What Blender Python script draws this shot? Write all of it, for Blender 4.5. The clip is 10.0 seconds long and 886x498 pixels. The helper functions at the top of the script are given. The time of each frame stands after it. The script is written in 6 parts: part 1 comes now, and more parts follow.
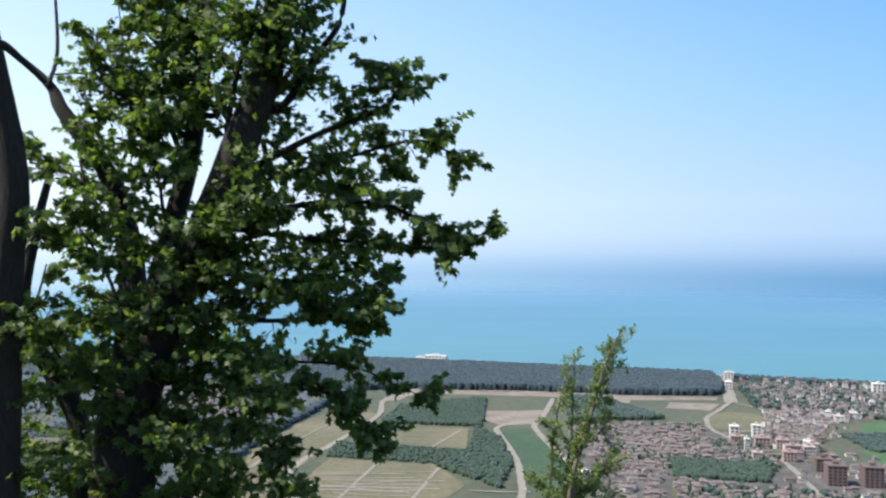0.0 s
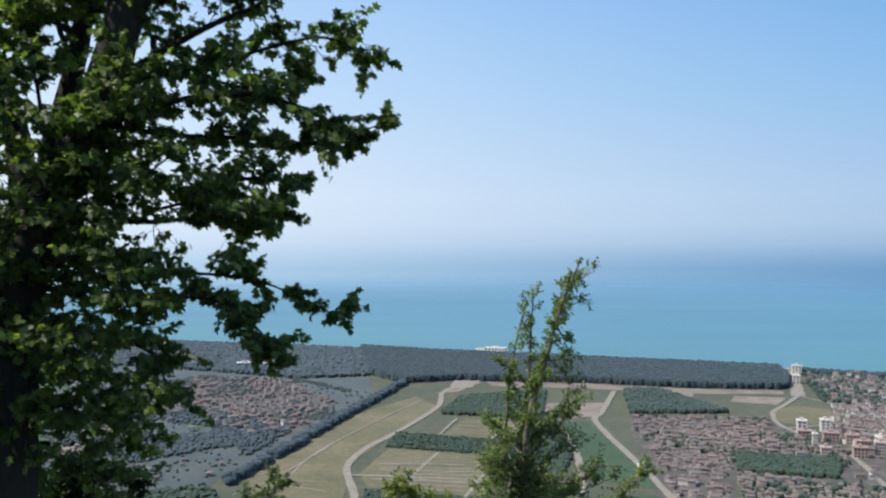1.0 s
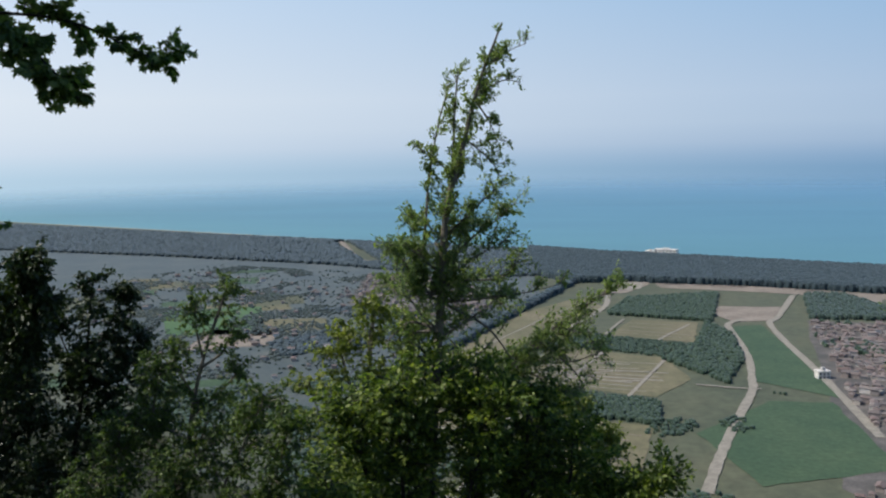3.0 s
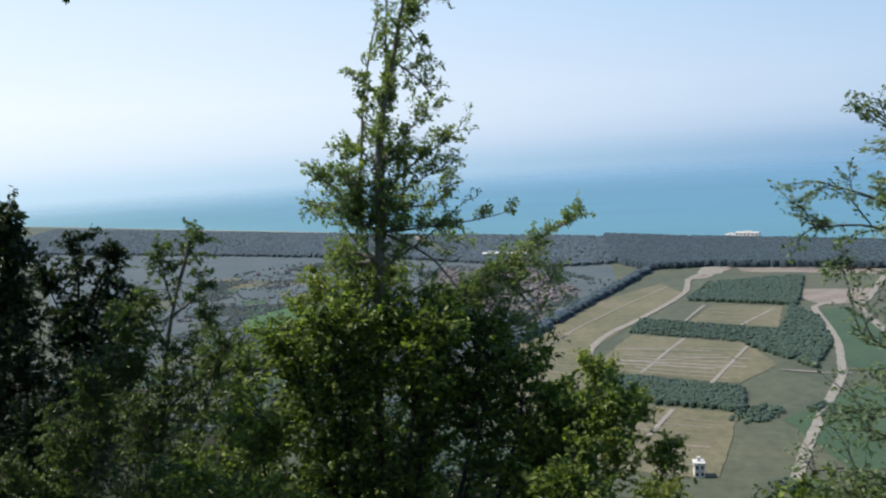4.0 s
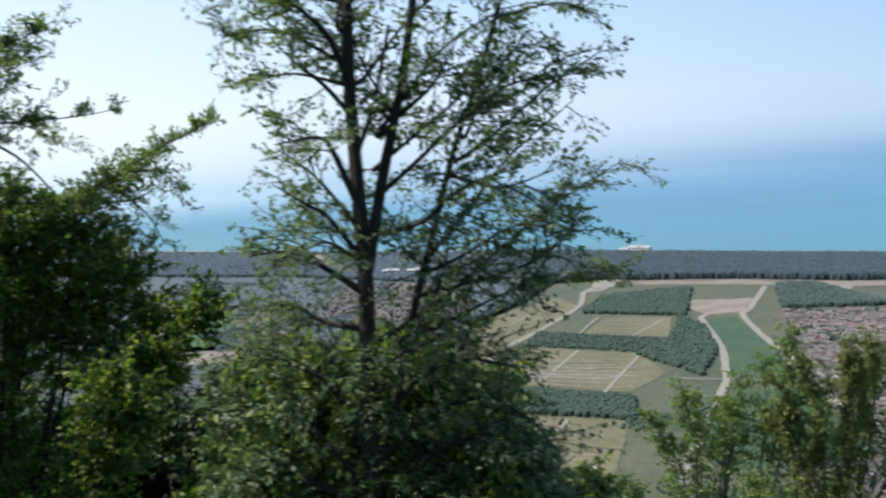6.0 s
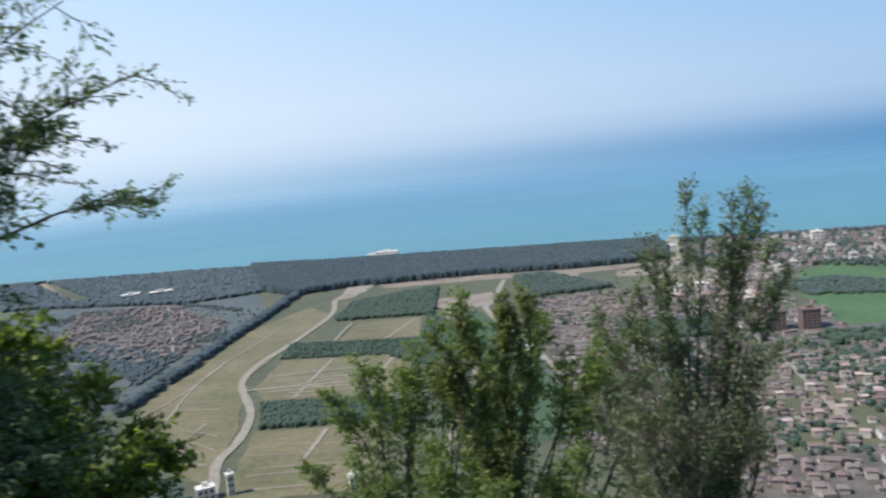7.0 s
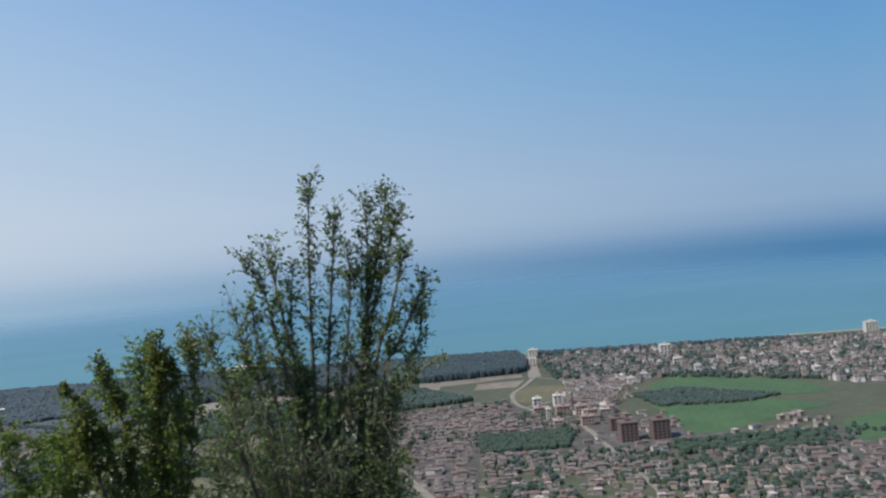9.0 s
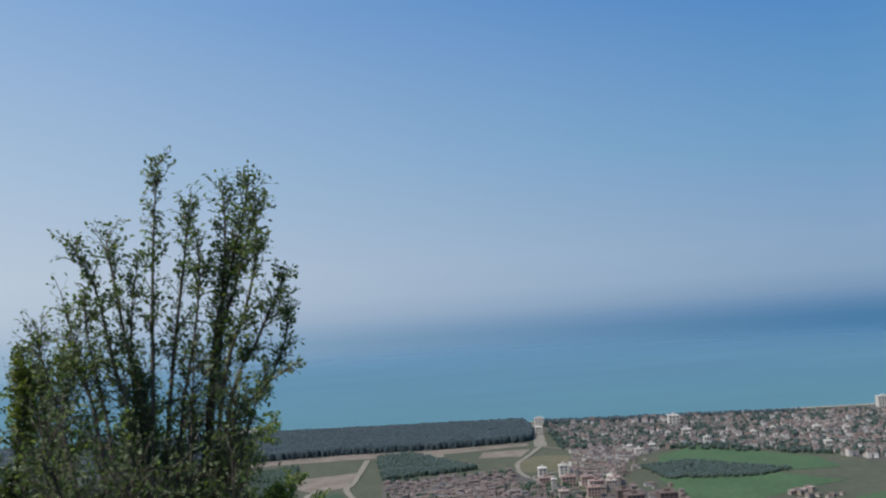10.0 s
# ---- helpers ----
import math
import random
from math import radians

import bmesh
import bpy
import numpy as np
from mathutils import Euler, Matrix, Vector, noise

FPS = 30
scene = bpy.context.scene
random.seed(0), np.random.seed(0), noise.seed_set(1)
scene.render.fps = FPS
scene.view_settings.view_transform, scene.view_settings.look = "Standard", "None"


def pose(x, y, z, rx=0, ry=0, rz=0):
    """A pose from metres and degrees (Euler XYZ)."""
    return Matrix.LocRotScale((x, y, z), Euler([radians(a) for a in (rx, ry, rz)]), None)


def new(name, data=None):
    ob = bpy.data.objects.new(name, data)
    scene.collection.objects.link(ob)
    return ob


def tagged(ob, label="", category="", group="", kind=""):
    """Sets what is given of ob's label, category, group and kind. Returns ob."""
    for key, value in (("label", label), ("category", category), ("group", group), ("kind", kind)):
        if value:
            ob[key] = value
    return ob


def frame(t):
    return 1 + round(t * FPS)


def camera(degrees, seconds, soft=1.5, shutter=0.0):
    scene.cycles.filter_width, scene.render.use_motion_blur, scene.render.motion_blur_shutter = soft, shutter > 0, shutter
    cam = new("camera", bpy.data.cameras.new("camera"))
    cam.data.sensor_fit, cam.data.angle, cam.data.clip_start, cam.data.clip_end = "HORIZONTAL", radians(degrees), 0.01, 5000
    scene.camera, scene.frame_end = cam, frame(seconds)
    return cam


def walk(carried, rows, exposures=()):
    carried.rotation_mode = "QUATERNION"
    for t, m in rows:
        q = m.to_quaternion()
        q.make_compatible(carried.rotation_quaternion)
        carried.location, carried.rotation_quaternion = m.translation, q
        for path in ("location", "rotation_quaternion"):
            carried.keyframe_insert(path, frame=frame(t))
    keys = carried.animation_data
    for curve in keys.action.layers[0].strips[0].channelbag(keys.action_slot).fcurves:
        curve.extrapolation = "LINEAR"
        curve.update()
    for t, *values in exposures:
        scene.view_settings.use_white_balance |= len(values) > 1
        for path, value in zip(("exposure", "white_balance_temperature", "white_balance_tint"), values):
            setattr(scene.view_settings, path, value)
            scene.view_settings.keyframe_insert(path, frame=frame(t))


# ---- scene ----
# ---- camera ----
cam = camera(54.7, 10.0, soft=2.2, shutter=0.2)
EYE = 180.4
PATH = [
    (0.0, 0.03, 0.03, 0.03, -7.74, -0.07, -0.24),
    (0.5, 1.14, 0.32, -0.55, -6.33, -0.39, -0.17),
    (1.0, 2.23, 0.63, -1.18, -3.71, -0.55, 0.09),
    (1.5, 3.33, 0.97, -1.75, -3.19, -0.59, 0.49),
    (2.0, 4.42, 1.40, -2.34, -3.38, -0.58, 0.91),
    (2.5, 5.57, 1.78, -2.88, 3.77, -5.70, -1.33),
    (2.7, 6.02, 1.92, -3.07, 5.60, -6.51, -0.51),
    (3.8, 8.44, 2.61, -4.39, 11.78, -7.38, 3.38),
    (4.0, 8.89, 2.72, -4.62, 12.37, -7.27, 3.53),
    (4.5, 10.02, 3.11, -5.20, 12.00, -7.61, 3.00),
    (5.0, 11.14, 3.48, -5.76, 13.73, -6.83, 2.41),
    (5.2, 11.59, 3.62, -5.97, 14.98, -6.96, 2.71),
    (6.3, 14.07, 4.35, -7.24, 0.58, -6.45, 3.97),
    (6.5, 14.47, 4.53, -7.43, -2.60, -6.60, 4.39),
    (7.0, 15.59, 4.96, -8.05, -11.13, -7.12, 5.54),
    (7.5, 16.68, 5.24, -8.64, -19.70, -3.94, 6.03),
    (8.0, 17.77, 5.46, -9.22, -16.47, -2.55, 5.21),
    (8.5, 18.89, 5.80, -9.83, -17.27, -1.56, 4.74),
    (9.0, 20.01, 6.16, -10.37, -20.13, -0.25, 4.63),
    (9.5, 21.14, 6.50, -10.95, -20.18, 2.52, 4.61),
    (10.0, 22.32, 6.98, -11.47, -19.57, 4.16, 3.56),
]
walk(cam, [(t, pose(x, y, EYE + z, 90 + pitch, roll, yaw)) for t, x, y, z, yaw, pitch, roll in PATH],
     exposures=[(0.0, 0.56), (0.5, 0.4), (1.0, 0.22), (2.0, 0.0), (2.7, -0.08), (4.0, 0.22), (5.2, 0.36), (6.5, 0.4), (7.5, 0.12), (8.5, -0.07), (10.0, -0.3)])

# ---- world and sun ----
SUN_AZ, SUN_EL = radians(-96), radians(52)
world = bpy.data.worlds.new("world")
scene.world = world
world.use_nodes = True
wn = world.node_tree
sky = wn.nodes.new("ShaderNodeTexSky")
sky.sky_type = "NISHITA"
sky.sun_disc = False
sky.sun_elevation, sky.sun_rotation = SUN_EL, SUN_AZ
sky.altitude, sky.air_density, sky.dust_density, sky.ozone_density = 200, 1.2, 0.4, 4.0
wn.links.new(sky.outputs[0], wn.nodes["Background"].inputs[0])
wn.nodes["Background"].inputs[1].default_value = 0.12

sun_data = bpy.data.lights.new("sun", "SUN")
sun_data.energy, sun_data.angle, sun_data.color = 4.8, radians(0.6), (1.0, 0.93, 0.82)
sun = new("sun", sun_data)
sun_way = Vector((math.sin(SUN_AZ) * math.cos(SUN_EL), math.cos(SUN_AZ) * math.cos(SUN_EL), math.sin(SUN_EL)))
sun.matrix_world = Matrix.Translation((-60, 0, 260)) @ sun_way.to_track_quat("Z", "Y").to_matrix().to_4x4()


# ---- materials ----
def material(name):
    m = bpy.data.materials.new(name)
    m.use_nodes = True
    return m, m.node_tree, m.node_tree.nodes["Principled BSDF"]


def ramp(tree, source, stops):
    r = tree.nodes.new("ShaderNodeValToRGB")
    els = r.color_ramp.elements
    while len(els) < len(stops):
        els.new(0.5)
    for e, (at, colour) in zip(els, stops):
        e.position, e.color = at, (*colour, 1)
    tree.links.new(source, r.inputs[0])
    return r.outputs[0]


def noise_at(tree, scale, detail=4.0, rough=0.55, vector=None):
    n = tree.nodes.new("ShaderNodeTexNoise")
    n.inputs["Scale"].default_value, n.inputs["Detail"].default_value = scale, detail
    n.inputs["Roughness"].default_value = rough
    if vector is None:
        vector = tree.nodes.new("ShaderNodeNewGeometry").outputs["Position"]
    tree.links.new(vector, n.inputs["Vector"])
    return n.outputs["Fac"]


def mix(tree, fac, a, b, how="MIX"):
    m = tree.nodes.new("ShaderNodeMix")
    m.data_type, m.blend_type = "RGBA", how
    for sock, v in ((m.inputs[0], fac), (m.inputs[6], a), (m.inputs[7], b)):
        if isinstance(v, (int, float)):
            sock.default_value = v
        elif isinstance(v, tuple):
            sock.default_value = (*v, 1)
        else:
            tree.links.new(v, sock)
    return m.outputs[2]


def bump(tree, shader, height, strength, distance):
    b = tree.nodes.new("ShaderNodeBump")
    b.inputs["Strength"].default_value, b.inputs["Distance"].default_value = strength, distance
    tree.links.new(height, b.inputs["Height"])
    tree.links.new(b.outputs[0], shader.inputs["Normal"])


def earth(name, stops, scale, rough=0.95, fine=0.6, haze_sheen=0.1):
    """Ground cover: two scales of mottling, with a bluish sheen standing in for haze."""
    m, t, p = material(name)
    big = ramp(t, noise_at(t, scale, 5, 0.6), stops)
    small = ramp(t, noise_at(t, scale * 9, 4, 0.7), [(0.3, (0.55, 0.55, 0.55)), (0.7, (1.3, 1.3, 1.3))])
    t.links.new(mix(t, fine, big, small, "MULTIPLY"), p.inputs["Base Color"])
    p.inputs["Roughness"].default_value = rough
    p.inputs["Specular IOR Level"].default_value = 0.15
    p.inputs["Sheen Weight"].default_value = haze_sheen
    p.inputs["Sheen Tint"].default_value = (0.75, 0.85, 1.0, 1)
    return m


def leafy(name, dark, mid, light, through_leaf, gloss=0.45, haze_sheen=0.0):
    """Leaves: colour differs from leaf to leaf, and light passes through."""
    m, t, p = material(name)
    geo = t.nodes.new("ShaderNodeNewGeometry")
    one = ramp(t, geo.outputs["Random Per Island"], [(0.0, dark), (0.55, mid), (1.0, light)])
    col = mix(t, 0.5, one, ramp(t, noise_at(t, 1.3, 3), [(0.3, (0.6, 0.65, 0.6)), (0.7, (1.25, 1.2, 1.1))]), "MULTIPLY")
    t.links.new(col, p.inputs["Base Color"])
    p.inputs["Roughness"].default_value = gloss
    p.inputs["Specular IOR Level"].default_value = 0.35
    # Bluish sheen pales distant canopies in place of real haze.
    p.inputs["Sheen Weight"].default_value = haze_sheen
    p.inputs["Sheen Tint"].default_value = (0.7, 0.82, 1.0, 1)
    tr = t.nodes.new("ShaderNodeBsdfTranslucent")
    t.links.new(mix(t, 1.0, col, (1.5, 1.65, 0.6), "MULTIPLY"), tr.inputs["Color"])
    ms = t.nodes.new("ShaderNodeMixShader")
    ms.inputs[0].default_value = through_leaf
    t.links.new(p.outputs[0], ms.inputs[1])
    t.links.new(tr.outputs[0], ms.inputs[2])
    t.links.new(ms.outputs[0], t.nodes["Material Output"].inputs[0])
    return m


def bark(name, a, b):
    m, t, p = material(name)
    tc = t.nodes.new("ShaderNodeTexCoord")
    mp = t.nodes.new("ShaderNodeMapping")
    mp.inputs["Scale"].default_value = (9, 9, 2)
    t.links.new(tc.outputs["Object"], mp.inputs[0])
    n = noise_at(t, 3, 6, 0.7, mp.outputs[0])
    t.links.new(ramp(t, n, [(0.3, a), (0.7, b)]), p.inputs["Base Color"])
    p.inputs["Roughness"].default_value = 0.9
    bump(t, p, n, 0.6, 0.03)
    return m


def plaster(name, stops, rough=0.8):
    """Walls and roofs: one tint a piece, with soft stains."""
    m, t, p = material(name)
    info = t.nodes.new("ShaderNodeObjectInfo")
    geo = t.nodes.new("ShaderNodeNewGeometry")
    add = t.nodes.new("ShaderNodeMath")
    add.operation = "FRACT"
    two = t.nodes.new("ShaderNodeMath")
    t.links.new(info.outputs["Random"], two.inputs[0])
    t.links.new(geo.outputs["Random Per Island"], two.inputs[1])
    t.links.new(two.outputs[0], add.inputs[0])
    col = ramp(t, add.outputs[0], stops)
    stain = ramp(t, noise_at(t, 0.5, 5, 0.7), [(0.3, (0.72, 0.7, 0.68)), (0.65, (1.05, 1.05, 1.05))])
    t.links.new(mix(t, 0.7, col, stain, "MULTIPLY"), p.inputs["Base Color"])
    p.inputs["Roughness"].default_value = rough
    return m


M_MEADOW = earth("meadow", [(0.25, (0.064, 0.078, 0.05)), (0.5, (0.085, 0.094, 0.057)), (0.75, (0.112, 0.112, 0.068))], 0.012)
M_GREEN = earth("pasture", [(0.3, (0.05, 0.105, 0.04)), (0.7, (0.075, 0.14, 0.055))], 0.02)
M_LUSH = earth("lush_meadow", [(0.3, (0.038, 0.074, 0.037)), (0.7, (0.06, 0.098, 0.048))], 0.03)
# Far pasture and scrub: raised sheen imitates the veil of distance haze.
M_VALE = earth("hazy_pasture", [(0.3, (0.04, 0.054, 0.046)), (0.5, (0.056, 0.07, 0.058)), (0.7, (0.084, 0.092, 0.074))], 0.022, fine=0.9, haze_sheen=0.28)
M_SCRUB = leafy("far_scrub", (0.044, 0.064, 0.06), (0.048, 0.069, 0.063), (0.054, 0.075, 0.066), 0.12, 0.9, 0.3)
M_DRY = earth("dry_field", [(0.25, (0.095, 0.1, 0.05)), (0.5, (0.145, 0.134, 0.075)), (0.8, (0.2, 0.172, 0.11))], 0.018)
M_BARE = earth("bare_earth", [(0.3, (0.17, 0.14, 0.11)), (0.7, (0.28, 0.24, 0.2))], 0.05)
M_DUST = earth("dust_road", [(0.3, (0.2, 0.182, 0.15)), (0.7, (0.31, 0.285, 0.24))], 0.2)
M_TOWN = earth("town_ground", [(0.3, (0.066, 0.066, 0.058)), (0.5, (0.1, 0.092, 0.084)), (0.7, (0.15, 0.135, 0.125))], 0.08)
M_SLOPE = earth("forest_floor", [(0.3, (0.02, 0.025, 0.01)), (0.7, (0.05, 0.05, 0.022))], 0.4, haze_sheen=0.0)
M_SAND = earth("sand", [(0.3, (0.35, 0.3, 0.22)), (0.7, (0.5, 0.44, 0.34))], 0.05)
M_MAPLE = leafy("maple_leaf", (0.048, 0.09, 0.034), (0.095, 0.15, 0.052), (0.2, 0.26, 0.09), 0.48)
M_LEAF = leafy("leaf", (0.075, 0.13, 0.038), (0.155, 0.225, 0.068), (0.28, 0.345, 0.125), 0.46)
M_THICK = leafy("thicket_leaf", (0.03, 0.058, 0.015), (0.1, 0.152, 0.037), (0.28, 0.34, 0.088), 0.48)
M_DULL = leafy("dull_leaf", (0.08, 0.108, 0.036), (0.14, 0.168, 0.058), (0.22, 0.245, 0.095), 0.42)
M_FRESH = leafy("fresh_leaf", (0.085, 0.135, 0.055), (0.165, 0.225, 0.095), (0.3, 0.35, 0.175), 0.46)
M_BUSH = leafy("bush_leaf", (0.033, 0.062, 0.02), (0.068, 0.112, 0.033), (0.145, 0.2, 0.062), 0.4)
# Leaf colour darkened to paint in the shade among the slope's trees.
M_SHADE_TINT = leafy("shade_tinted_leaf", (0.012, 0.024, 0.009), (0.024, 0.042, 0.014), (0.046, 0.072, 0.024), 0.28)
M_OLIVE = leafy("olive_leaf", (0.1, 0.135, 0.028), (0.17, 0.21, 0.045), (0.28, 0.31, 0.07), 0.4)
M_SILVER = leafy("silver_leaf", (0.08, 0.125, 0.07), (0.13, 0.185, 0.105), (0.235, 0.29, 0.175), 0.42)
# Pine and far woods: base colour tinted blue to imitate haze.
M_PINE = leafy("hazed_pine_canopy", (0.032, 0.055, 0.07), (0.035, 0.059, 0.073), (0.039, 0.063, 0.076), 0.12, 0.9, 0.22)
M_FAR = leafy("hazed_far_canopy", (0.05, 0.075, 0.09), (0.054, 0.08, 0.094), (0.059, 0.085, 0.097), 0.12, 0.9, 0.3)
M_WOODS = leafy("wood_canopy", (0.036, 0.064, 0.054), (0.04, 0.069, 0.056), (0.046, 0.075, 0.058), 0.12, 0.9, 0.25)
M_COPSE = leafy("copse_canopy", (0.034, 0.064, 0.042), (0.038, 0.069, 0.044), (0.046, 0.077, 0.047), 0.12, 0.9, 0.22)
M_BARK_DARK = bark("dark_bark", (0.012, 0.011, 0.01), (0.04, 0.034, 0.028))
M_BARK = bark("grey_bark", (0.08, 0.07, 0.055), (0.2, 0.18, 0.15))
M_WALL = plaster("house_wall", [(0.0, (0.336, 0.298, 0.278)), (0.2, (0.658, 0.638, 0.619)), (0.36, (0.335, 0.287, 0.267)), (0.6, (0.268, 0.229, 0.215)), (0.8, (0.472, 0.433, 0.394)), (1.0, (0.268, 0.23, 0.22))])
M_ROOF = plaster("tile_roof", [(0.0, (0.15, 0.11, 0.102)), (0.3, (0.193, 0.153, 0.143)), (0.55, (0.145, 0.127, 0.124)), (0.75, (0.206, 0.178, 0.17)), (1.0, (0.169, 0.119, 0.111))])
M_WHITE = plaster("seaside_wall", [(0.0, (0.55, 0.53, 0.52)), (0.25, (0.78, 0.77, 0.77)), (0.45, (0.42, 0.38, 0.37)), (0.65, (0.3, 0.23, 0.215)), (0.8, (0.6, 0.58, 0.57)), (1.0, (0.28, 0.24, 0.23))])
M_BROWN = plaster("brown_block", [(0.0, (0.14, 0.102, 0.098)), (1.0, (0.17, 0.125, 0.118))])
M_PINK = plaster("pink_block", [(0.0, (0.34, 0.24, 0.22)), (0.5, (0.42, 0.33, 0.31)), (1.0, (0.5, 0.45, 0.43))])
M_PALE = plaster("pale_block", [(0.0, (0.58, 0.55, 0.52)), (1.0, (0.7, 0.68, 0.65))])
M_GLASS, _t, _p = material("window_glass")
_p.inputs["Base Color"].default_value = (0.03, 0.04, 0.05, 1)
_p.inputs["Roughness"].default_value = 0.15


def sea_material():
    m, t, p = material("sea_water")
    pos = t.nodes.new("ShaderNodeNewGeometry").outputs["Position"]
    mp = t.nodes.new("ShaderNodeMapping")
    mp.inputs["Scale"].default_value = (0.3, 1, 1)
    mp.inputs["Rotation"].default_value = (0, 0, radians(23))
    t.links.new(pos, mp.inputs[0])
    n = noise_at(t, 0.004, 5, 0.6, mp.outputs[0])
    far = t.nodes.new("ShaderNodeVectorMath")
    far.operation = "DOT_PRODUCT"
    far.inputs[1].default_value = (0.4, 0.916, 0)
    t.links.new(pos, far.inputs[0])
    # Base colour turns bluer with distance from the shore.
    offshore = t.nodes.new("ShaderNodeMapRange")
    offshore.inputs[1].default_value, offshore.inputs[2].default_value = 1290, 3400
    t.links.new(far.outputs["Value"], offshore.inputs[0])
    water = ramp(t, offshore.outputs[0], [(0.0, (0.09, 0.235, 0.295)), (0.2, (0.085, 0.222, 0.31)), (1.0, (0.085, 0.222, 0.355))])
    col = mix(t, 0.6, water, ramp(t, n, [(0.35, (0.88, 0.9, 0.92)), (0.65, (1.06, 1.05, 1.04))]), "MULTIPLY")
    body = t.nodes.new("ShaderNodeBsdfDiffuse")
    t.links.new(col, body.inputs["Color"])
    gloss = t.nodes.new("ShaderNodeBsdfGlossy")
    gloss.inputs["Roughness"].default_value = 0.45
    ms = t.nodes.new("ShaderNodeMixShader")
    ms.inputs[0].default_value = 0.14
    t.links.new(body.outputs[0], ms.inputs[1])
    t.links.new(gloss.outputs[0], ms.inputs[2])
    # Water turns see-through far out, so the backdrop's painted haze blends in.
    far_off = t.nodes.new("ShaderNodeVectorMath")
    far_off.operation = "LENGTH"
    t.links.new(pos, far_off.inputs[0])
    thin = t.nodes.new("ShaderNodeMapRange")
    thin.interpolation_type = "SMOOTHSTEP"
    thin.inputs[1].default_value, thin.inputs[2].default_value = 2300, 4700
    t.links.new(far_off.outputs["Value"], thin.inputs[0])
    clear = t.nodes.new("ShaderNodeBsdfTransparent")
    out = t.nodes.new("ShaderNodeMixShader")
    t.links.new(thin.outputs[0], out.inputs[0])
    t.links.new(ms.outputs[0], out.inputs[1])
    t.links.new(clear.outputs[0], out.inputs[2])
    t.links.new(out.outputs[0], t.nodes["Material Output"].inputs[0])
    return m


M_SEA = sea_material()


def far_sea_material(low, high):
    """The open sea past the near water, its hazy skyline and the pale air above, painted as glow, thinning out upwards.
    """
    m, t, p = material("far_sea_glow")
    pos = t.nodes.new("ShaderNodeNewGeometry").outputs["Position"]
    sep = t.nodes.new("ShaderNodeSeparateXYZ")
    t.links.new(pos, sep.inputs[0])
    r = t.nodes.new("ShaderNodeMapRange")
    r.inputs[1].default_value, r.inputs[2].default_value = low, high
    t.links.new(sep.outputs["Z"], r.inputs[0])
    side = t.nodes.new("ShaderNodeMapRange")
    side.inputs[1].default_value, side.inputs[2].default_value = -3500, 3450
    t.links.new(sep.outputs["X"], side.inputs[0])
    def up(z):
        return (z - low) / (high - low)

    # Haze is in these glow colours; the left, towards the sun, is painted paler.
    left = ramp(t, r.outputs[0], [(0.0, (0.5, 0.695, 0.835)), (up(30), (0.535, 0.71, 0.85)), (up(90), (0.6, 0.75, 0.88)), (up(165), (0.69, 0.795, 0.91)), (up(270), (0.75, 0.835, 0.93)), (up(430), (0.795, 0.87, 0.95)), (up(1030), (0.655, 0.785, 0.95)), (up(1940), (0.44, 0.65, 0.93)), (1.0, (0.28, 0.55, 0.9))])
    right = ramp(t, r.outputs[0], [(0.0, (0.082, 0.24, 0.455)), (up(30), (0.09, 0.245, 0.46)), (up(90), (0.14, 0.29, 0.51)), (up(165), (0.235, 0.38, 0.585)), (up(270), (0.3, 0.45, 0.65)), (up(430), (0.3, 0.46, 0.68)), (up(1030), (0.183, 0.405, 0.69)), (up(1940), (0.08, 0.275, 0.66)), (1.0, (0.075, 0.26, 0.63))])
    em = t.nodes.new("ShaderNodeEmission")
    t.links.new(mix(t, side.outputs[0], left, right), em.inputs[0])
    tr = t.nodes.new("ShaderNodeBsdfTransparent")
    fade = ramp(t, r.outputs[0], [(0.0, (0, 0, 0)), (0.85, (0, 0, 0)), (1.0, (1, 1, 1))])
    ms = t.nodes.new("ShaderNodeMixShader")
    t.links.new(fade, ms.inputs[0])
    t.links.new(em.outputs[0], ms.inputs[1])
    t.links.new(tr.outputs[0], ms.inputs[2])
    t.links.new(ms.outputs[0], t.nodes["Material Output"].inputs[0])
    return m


# ---- mesh helpers ----
def mesh_of(name, verts, faces, mat, smooth=False):
    me = bpy.data.meshes.new(name)
    me.from_pydata([tuple(v) for v in verts], [], [tuple(f) for f in faces])
    me.materials.append(mat)
    if smooth:
        me.polygons.foreach_set("use_smooth", [True] * len(me.polygons))
    me.update()
    return me


def mesh_np(name, v, f, mat):
    """A mesh from numpy arrays, all faces with the same number of corners."""
    me = bpy.data.meshes.new(name)
    k = f.shape[1]
    me.vertices.add(len(v))
    me.vertices.foreach_set("co", np.ascontiguousarray(v, dtype=np.float32).ravel())
    me.loops.add(f.size)
    me.loops.foreach_set("vertex_index", np.ascontiguousarray(f, dtype=np.int32).ravel())
    me.polygons.add(len(f))
    me.polygons.foreach_set("loop_start", np.arange(0, f.size, k, dtype=np.int32))
    me.materials.append(mat)
    me.update(calc_edges=True)
    me.validate()
    return me


def thing(name, at, label, category, group="", kind=""):
    ob = new(name)
    ob.location = at
    return tagged(ob, label, category, group, kind)


def part(name, me, parent, label=""):
    """Links a mesh, given in its parent's space, as one part."""
    ob = new(name, me)
    ob.parent = parent
    return tagged(ob, label)


# ---- the lie of the land ----
def hill(x, y):
    """Height of the wooded slope that falls to the plain."""
    z = EYE - 9.5 - 0.346 * x - 0.55 * y
    z += 1.2 * noise.noise((x * 0.06, y * 0.06, 0))
    return z


